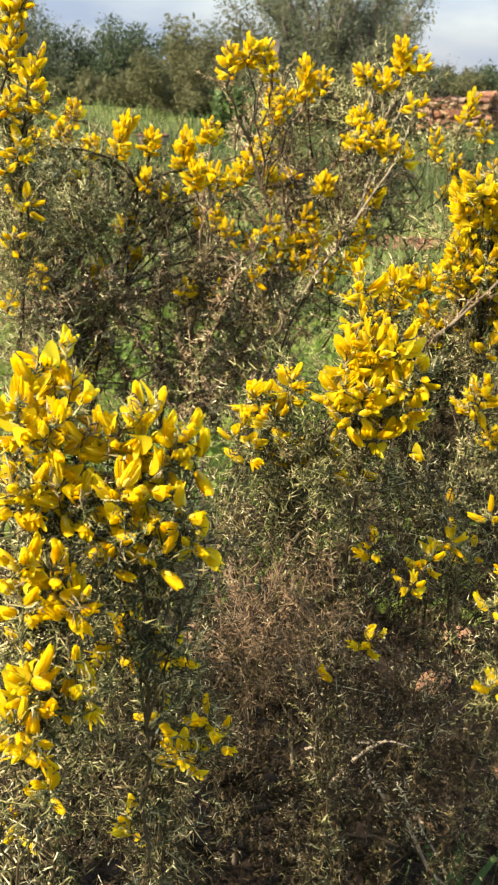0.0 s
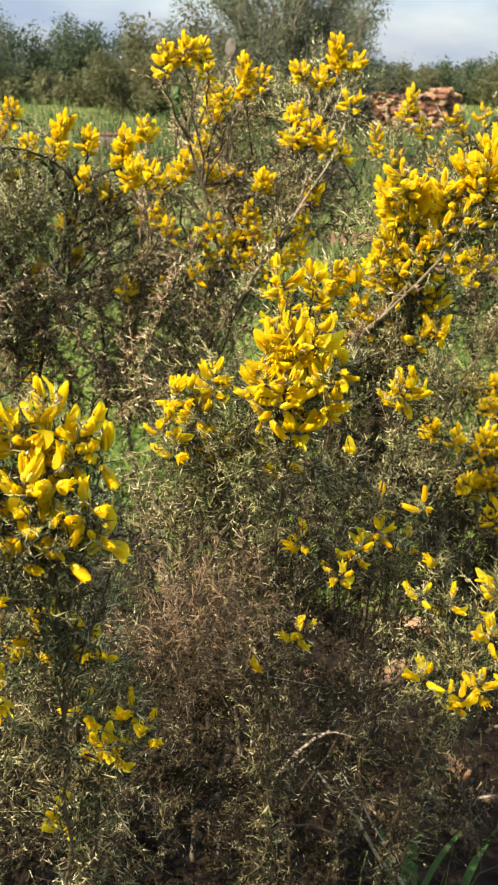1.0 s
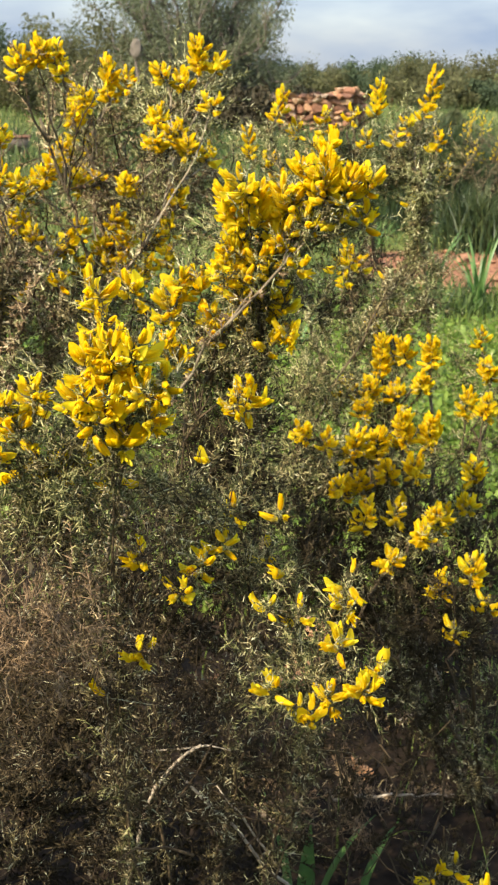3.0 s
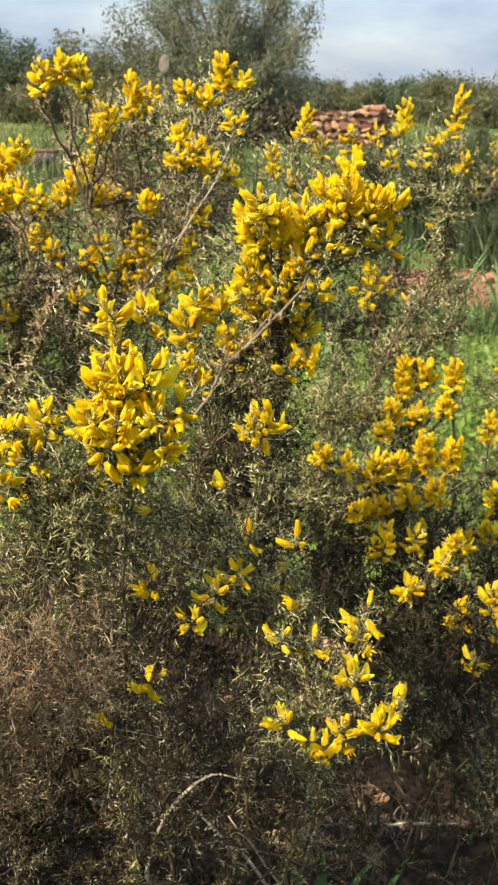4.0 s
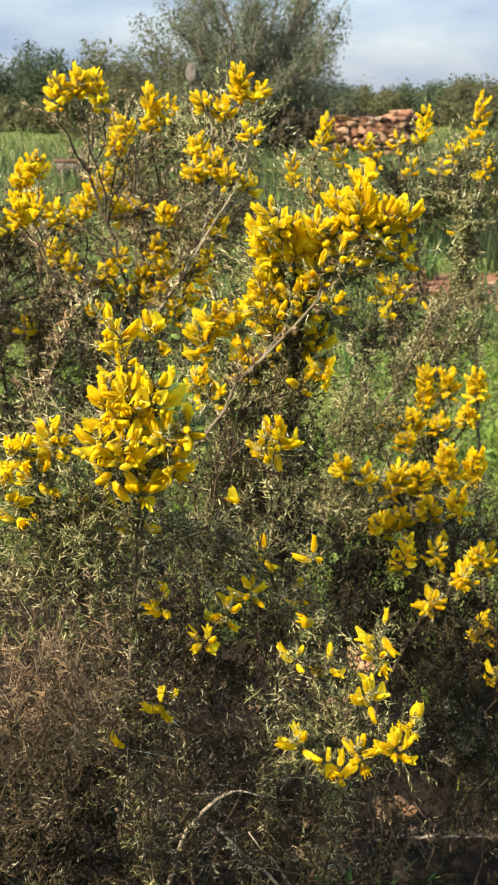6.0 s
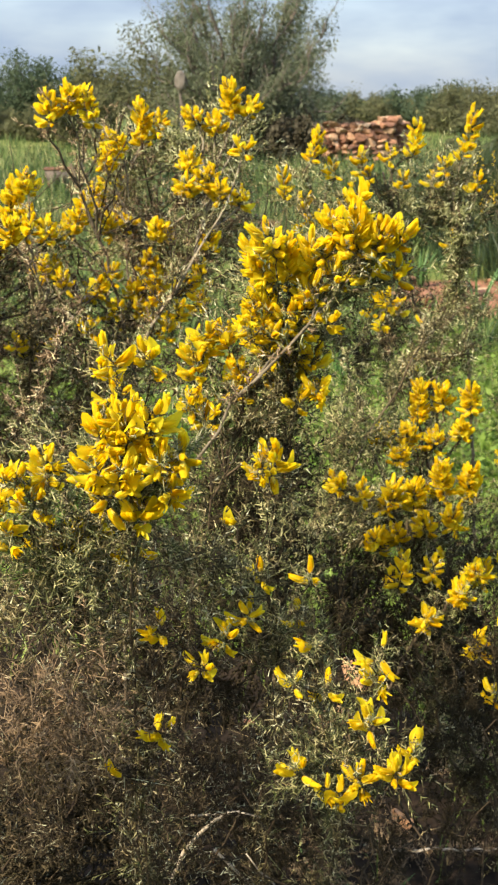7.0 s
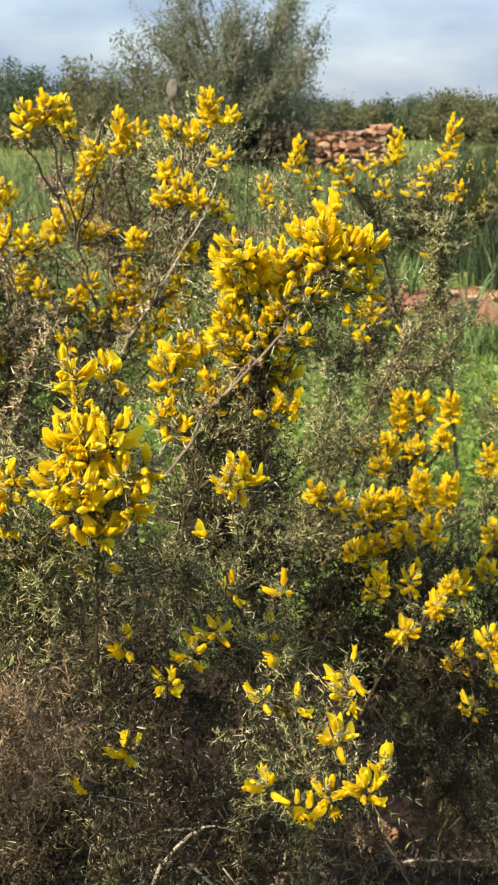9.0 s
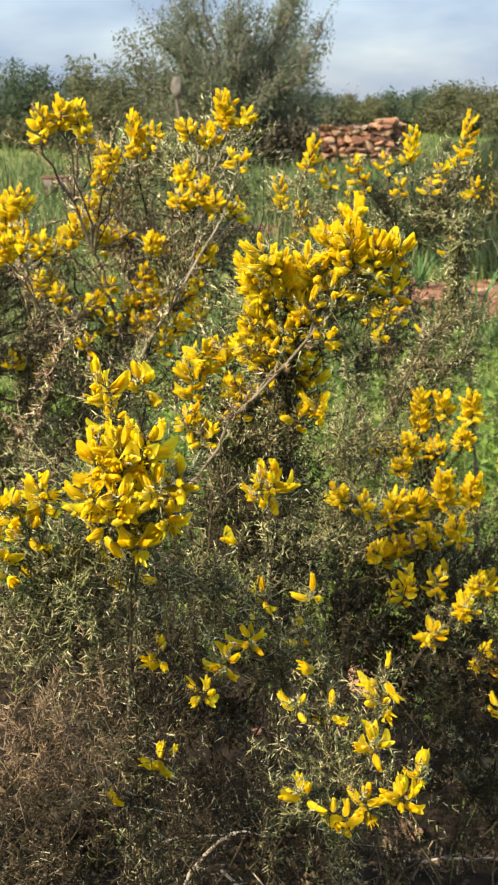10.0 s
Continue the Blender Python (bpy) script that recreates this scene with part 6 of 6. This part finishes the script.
skirt_bush.thorny_twig([(-0.122, 1.501, 0.29), (-0.080, 1.515, 0.305), (-0.040, 1.530, 0.30)], 0.0030, "brown", "bleached broken stick caught in the dry growth")
skirt_bush.thorny_twig([(0.000, 1.440, 0.25), (0.035, 1.430, 0.245), (0.075, 1.420, 0.235)], 0.0026, "tan", "bleached broken stick caught in the dry growth")
skirt_bush.clump((0.050, 1.560, 0.20), (0.060, 0.050, 0.040), 19, "tan", 20, 0.013, 0.05, 0.0006)
right_bush.clump((0.164, 1.020, 0.793), (0.040, 0.040, 0.080), 70, "old", 24, 0.013, 0.05, 0.0007)
back_bush.thorny_twig([(-0.337, 1.320, 0.907), (-0.374, 1.297, 0.999), (-0.403, 1.273, 1.060), (-0.417, 1.250, 1.114)], 0.0022, "light", "upright brown thorny twig", 6, SHADEBARK)
back_bush.thorny_twig([(-0.334, 1.300, 0.913), (-0.314, 1.280, 0.976), (-0.287, 1.260, 1.058), (-0.242, 1.240, 1.154)], 0.0022, "light", "upright brown thorny twig", 6, SHADEBARK)
back_bush.thorny_twig([(-0.370, 1.360, 0.891), (-0.368, 1.340, 0.986), (-0.365, 1.320, 1.078), (-0.359, 1.300, 1.134)], 0.0022, "light", "upright brown thorny twig", 6, SHADEBARK)
back_bush.thorny_twig([(-0.333, 1.360, 0.923), (-0.330, 1.340, 1.012), (-0.319, 1.320, 1.065), (-0.311, 1.300, 1.125)], 0.0022, "mixed", "upright brown thorny twig", 6, SHADEBARK)
back_bush.thorny_twig([(-0.285, 1.360, 0.909), (-0.269, 1.347, 0.988), (-0.246, 1.333, 1.049), (-0.232, 1.320, 1.094)], 0.0022, "mixed", "upright brown thorny twig", 6, SHADEBARK)
back_bush.thorny_twig([(-0.412, 1.360, 0.882), (-0.416, 1.340, 0.972), (-0.442, 1.320, 1.028), (-0.456, 1.300, 1.081)], 0.0022, "light", "upright brown thorny twig", 6, SHADEBARK)
left_bush.thorny_twig([(-0.474, 1.320, 0.947), (-0.473, 1.300, 1.025), (-0.482, 1.280, 1.084), (-0.469, 1.260, 1.148)], 0.0022, "mixed", "upright brown thorny twig", 6, SHADEBARK)
left_bush.thorny_twig([(-0.528, 1.320, 0.900), (-0.527, 1.300, 0.995), (-0.507, 1.280, 1.057), (-0.511, 1.260, 1.121)], 0.0022, "light", "upright brown thorny twig", 6, SHADEBARK)
far_bush.thorny_twig([(0.181, 1.560, 1.036), (0.190, 1.550, 1.059), (0.212, 1.530, 1.107), (0.210, 1.510, 1.174), (0.205, 1.500, 1.217)], 0.0026, "fresh", "upright grey-green thorny spire", 9, SHADEBARK)
far_bush.clump((0.210, 1.510, 1.186), (0.016, 0.016, 0.032), 20, "fresh", size=0.0125, width=0.00060, reach=0.03)
far_bush.thorny_twig([(0.138, 1.500, 0.975), (0.157, 1.487, 1.025), (0.200, 1.473, 1.028), (0.225, 1.460, 1.053)], 0.0022, "mixed", "upright brown thorny twig", 3, SHADEBARK)
# three more near-black fillers that paint this low spot as shade
for cx, cy, cz in ((0.05, 1.62, 0.22), (0.14, 1.58, 0.26), (-0.05, 1.55, 0.30)):
    skirt_bush.clump((cx, cy, cz), (0.08, 0.08, 0.09), 50, "old", 22, 0.014, 0.075, 0.0010)
right_bush.clump((0.060, 1.450, 0.990), (0.080, 0.060, 0.050), 20, "green", size=0.0135, width=0.00060, reach=0.052)
for grown in (back_bush, left_bush, far_bush, right_bush, front_bush, skirt_bush, near_bush):
    grown.finish()


# ---- plants and stones round the bushes ----
def strap_plant(x, y, number, height, width, label, seed, lean=0.5, material=STRAP):
    """A tuft of long strap leaves, each leaf its own part."""
    rng = np.random.default_rng(seed)
    thing = new("strap_leaf_plant")
    thing.location = (x, y, ground_height(x, y) - 0.01)
    tagged(thing, label=label, category="plant")
    for k in range(number):
        a = k * 2.4 + rng.uniform(-0.5, 0.5)
        out = np.array((math.cos(a), math.sin(a), 0))
        side = np.array((-math.sin(a), math.cos(a), 0))
        h, w, ln = height * rng.uniform(0.6, 1.1), width * rng.uniform(0.7, 1.2), lean * rng.uniform(0.2, 1.2)
        verts, tris = [], []
        for i in range(9):
            t = i / 8
            mid = out * (0.02 + ln * h * t * t) + np.array((0, 0, h * (t - 0.42 * ln * t * t)))
            wide = w * 0.5 * (1 - t**3) * (0.7 + 0.6 * t * (1 - t) * 2) + 0.0006
            keel = out * -wide * 0.5
            verts += [mid - side * wide, mid + keel, mid + side * wide]
            if i:
                b = 3 * i
                tris += [(b - 3, b - 2, b + 1), (b - 3, b + 1, b), (b - 2, b - 1, b + 2), (b - 2, b + 2, b + 1)]
        me = mesh_of("leaf", verts, tris, material)
        me.polygons.foreach_set("use_smooth", np.ones(len(tris), bool))
        part("leaf", me, thing)


def tussock(x, y, height, wide, count, label, seed):
    rng = np.random.default_rng(seed)
    r = np.abs(rng.normal(0, wide * 0.22, count))
    a = rng.uniform(0, 2 * math.pi, count)
    root = np.stack([x + r * np.cos(a), y + r * np.sin(a), np.full(count, ground_height(x, y) - 0.02)], 1)
    v, t = blades(root, height * rng.uniform(0.55, 1.1, count), np.full(count, 0.013), rng.uniform(0.1, 0.75, count), rng, 4)
    tagged(new("grass_tussock", mesh_of("grass_tussock", v, t, TUSSOCK)), label=label, category="grass", group="tussocks", kind="stuff")


tussock(1.86, 9.8, 1.15, 1.1, 3200, "large dark green tussock of long arching blades", 91)
tussock(2.25, 10.4, 0.95, 1.0, 1100, "dark green tussock of long blades beside flowering scrub", 92)
tussock(1.35, 11.0, 0.8, 0.8, 800, "small dark green tussock behind the red earth", 93)
tussock(2.05, 8.7, 0.6, 1.1, 900, "dark green tussock of long blades beside flowering scrub", 96)
strap_plant(1.48, 6.20, 13, 0.60, 0.026, "upright tuft of blue-green strap leaves by red earth", 94)
strap_plant(1.31, 6.66, 11, 0.50, 0.024, "thin tuft of pale green strap leaves by red earth", 95)
strap_plant(1.18, 8.15, 12, 0.36, 0.02, "tuft of green strap leaves in the meadow", 96)
strap_plant(0.35, 5.2, 9, 0.30, 0.016, "tuft of green strap leaves in short grass", 97)
strap_plant(-0.55, 4.2, 9, 0.32, 0.016, "tuft of green strap leaves in short grass", 98)
strap_plant(0.075, 1.44, 3, 0.31, 0.026, "broad glossy strap leaves growing on dark earth under gorse", 99, 0.28)
strap_plant(0.15, 1.46, 1, 0.24, 0.024, "drooping broad strap leaves on dark earth under gorse", 100, 1.3)



def grass_tuft(x, y, count, height, wide, seed):
    rng = np.random.default_rng(seed)
    r, a = np.abs(rng.normal(0, wide, count)), rng.uniform(0, 2 * math.pi, count)
    root = np.stack([x + r * np.cos(a), y + r * np.sin(a), np.full(count, ground_height(x, y) - 0.01)], 1)
    v, t = blades(root, height * rng.uniform(0.5, 1.1, count), np.full(count, 0.0035), rng.uniform(0.2, 1.1, count), rng, 4)
    tagged(new("grass_tuft", mesh_of("grass_tuft", v, t, GRASS)), label="small tuft of thin green grass blades beside the gorse", category="grass", group="grass tufts", kind="stuff")


for tx, ty, tn in ((0.40, 1.98, 90), (0.50, 1.86, 60), (0.60, 2.15, 80), (0.33, 2.25, 60), (0.72, 2.0, 60)):
    grass_tuft(tx, ty, tn, 0.17, 0.05, int(tx * 1000))

for k in range(26):
    stone_rng = random.Random(300 + k)
    rock(1.65 + stone_rng.uniform(-0.75, 0.75), 7.5 + stone_rng.uniform(-0.7, 0.9), stone_rng.uniform(0.07, 0.24), seed=k)
for k in range(9):
    stone_rng = random.Random(340 + k)
    rock(0.48 + stone_rng.uniform(-0.3, 0.3), 9.2 + stone_rng.uniform(-0.3, 0.3), stone_rng.uniform(0.05, 0.14), seed=k)
# these three use the stone with sunlight painted into its colour
rock(0.12, 2.18, 0.14, 0.6, True, "pale orange stone on the earth beneath the gorse", 20)
rock(0.19, 2.36, 0.14, 0.9, True, "orange stone on the earth beneath the gorse", 60)
rock(0.225, 1.84, 0.07, 0.9, True, "small orange stone on the earth beneath the gorse")
for k in range(14):
    stone_rng = random.Random(360 + k)
    rock(stone_rng.uniform(-0.5, 0.9), stone_rng.uniform(1.5, 3.2), stone_rng.uniform(0.02, 0.06), seed=k)
for px, h in ((-0.2, 0.32), (-0.02, 0.42), (0.16, 0.3)):
    rock(px, 26.0, h, 1.2, False, "upright brownish stone at the foot of the tree")



def trough(x, y, long, wide, height):
    """A low trough on four short legs: tapered body with a hollow, and a rolled rim."""
    thing = new("trough")
    thing.location = (x, y, ground_height(x, y))
    tagged(thing, label="low dark trough with a rusty red rim in tall grass", category="trough")

    def ring(z, k):
        return [(sx * long / 2 * k, sy * wide / 2 * k, z) for sx, sy in ((-1, -1), (1, -1), (1, 1), (-1, 1))]

    verts = ring(height * 0.35, 0.8) + ring(height * 0.93, 1.0) + ring(height * 0.93, 0.92) + ring(height * 0.45, 0.74)
    tris = [(0, 2, 1), (0, 3, 2), (12, 13, 14), (12, 14, 15)]
    for k in range(3):
        for s in range(4):
            p, q = 4 * k + s, 4 * k + (s + 1) % 4
            tris += [(p, q, q + 4), (p, q + 4, p + 4)]
    part("body", mesh_of("body", verts, tris, TREEBARK), thing, "dark weathered body")
    verts = ring(height * 0.92, 1.06) + ring(height, 1.06) + ring(height, 0.9) + ring(height * 0.92, 0.9)
    tris = []
    for k in range(4):
        for s in range(4):
            p, q = 4 * k + s, 4 * k + (s + 1) % 4
            p2, q2 = 4 * ((k + 1) % 4) + s, 4 * ((k + 1) % 4) + (s + 1) % 4
            tris += [(p, q, q2), (p, q2, p2)]
    part("rim", mesh_of("rim", verts, tris, RUST), thing, "rusty red rim")
    rng = np.random.default_rng(3)
    for sx in (-1, 1):
        for sy in (-1, 1):
            foot = (sx * long * 0.38, sy * wide * 0.36, -0.03)
            v, t = tubes([curve_path(foot, (foot[0], foot[1], height * 0.2), (foot[0], foot[1], height * 0.45), 0.025, 0.025, rng, 4, 0.02)], 6)
            part("leg", mesh_of("leg", v, t, RUST), thing)


trough(-3.03, 17.0, 0.44, 0.3, 0.37)

far_gorse = Bush((2.15, 9.2, 0.0), "distant gorse bush dotted with yellow flowers", 18)
for k in range(7):
    gorse_rng = random.Random(400 + k)
    sprigs = []
    for _ in range(6):
        sx, sy, sz = 2.15 + gorse_rng.uniform(-0.4, 0.5), 9.2 + gorse_rng.uniform(-0.25, 0.25), gorse_rng.uniform(0.45, 0.95)
        sprigs.append((sx, sy, sz, sx + gorse_rng.uniform(-0.03, 0.03), sy, sz + 0.12, 4))
    far_gorse.branch([(2.15 + gorse_rng.uniform(-0.25, 0.25), 9.2, 0.35)], sprigs, 0.009, "mixed", 0.022)
far_gorse.clump((2.2, 9.2, 0.45), (0.5, 0.3, 0.4), 260, "brown", 16, 0.03, 0.12, 0.002)
far_gorse.clump((2.2, 9.2, 0.55), (0.5, 0.3, 0.35), 160, "green", 16, 0.03, 0.12, 0.002)
far_gorse.finish()


def dead_stem(a, b, c, r, label):
    rng = np.random.default_rng(int(abs(a[0]) * 1000))
    v, t = tubes([curve_path(a, b, c, r, r * 0.45, rng, 10, 0.04), curve_path(b, (np.array(b) + c) / 2 + (0.01, 0.01, 0.01), np.array(c) + (0.03, 0.02, -0.02), r * 0.5, r * 0.2, rng, 6, 0.06)], 7)
    part("dead_stem", mesh_of("dead_stem", v - skirt_bush.root, t, DEADWOOD), skirt_bush.thing, label)


dead_stem((0.13, 1.45, 0.0), (0.010, 1.08, 0.45), (-0.095, 0.95, 0.672), 0.0030, "bleached dead stem leaning outwards")
dead_stem((-0.17, 1.15, 0.2), (-0.16, 0.99, 0.67), (-0.081, 0.95, 0.714), 0.0032, "bleached dead twig")


def broken_trunk(x, y, height):
    rng = np.random.default_rng(77)
    thing = new("tree_snag")
    thing.location = (x, y, 0)
    tagged(thing, label="slender dead trunk with a pale broken top", category="tree")
    v, t = tubes([curve_path((0, 0, 0), (0.05, 0.05, height * 0.5), (0, 0, height), 0.045, 0.03, rng, 8, 0.1)], 8)
    part("trunk", mesh_of("trunk", v, t, TREEBARK), thing)
    bm = bmesh.new()
    bmesh.ops.create_icosphere(bm, subdivisions=2, radius=0.5)
    for v in bm.verts:
        v.co = Vector((v.co.x * 0.27, v.co.y * 0.14, v.co.z * 0.44 * (1.15 if v.co.z > 0 else 0.85))) + Vector(rng.normal(0, 0.006, 3))
    me = bpy.data.meshes.new("broken_top")
    bm.to_mesh(me)
    bm.free()
    me.materials.append(PALE)
    part("broken_top", me, thing, "pale splintered wood").location = (0, -0.05, height)


broken_trunk(-1.66, 24.5, 1.70)
meadow("dry_grass", "thin dry straw at the foot of the gorse", 800, 1.3, 3.0, 0.05, 0.16, 0.0022, 1.3, DRYGRASS, 26, 0.8, 0.3)
meadow("grass", "sparse green blades at the foot of the gorse", 300, 1.4, 3.0, 0.06, 0.2, 0.004, 1.0, GRASS, 27, 0.9, 0.3)
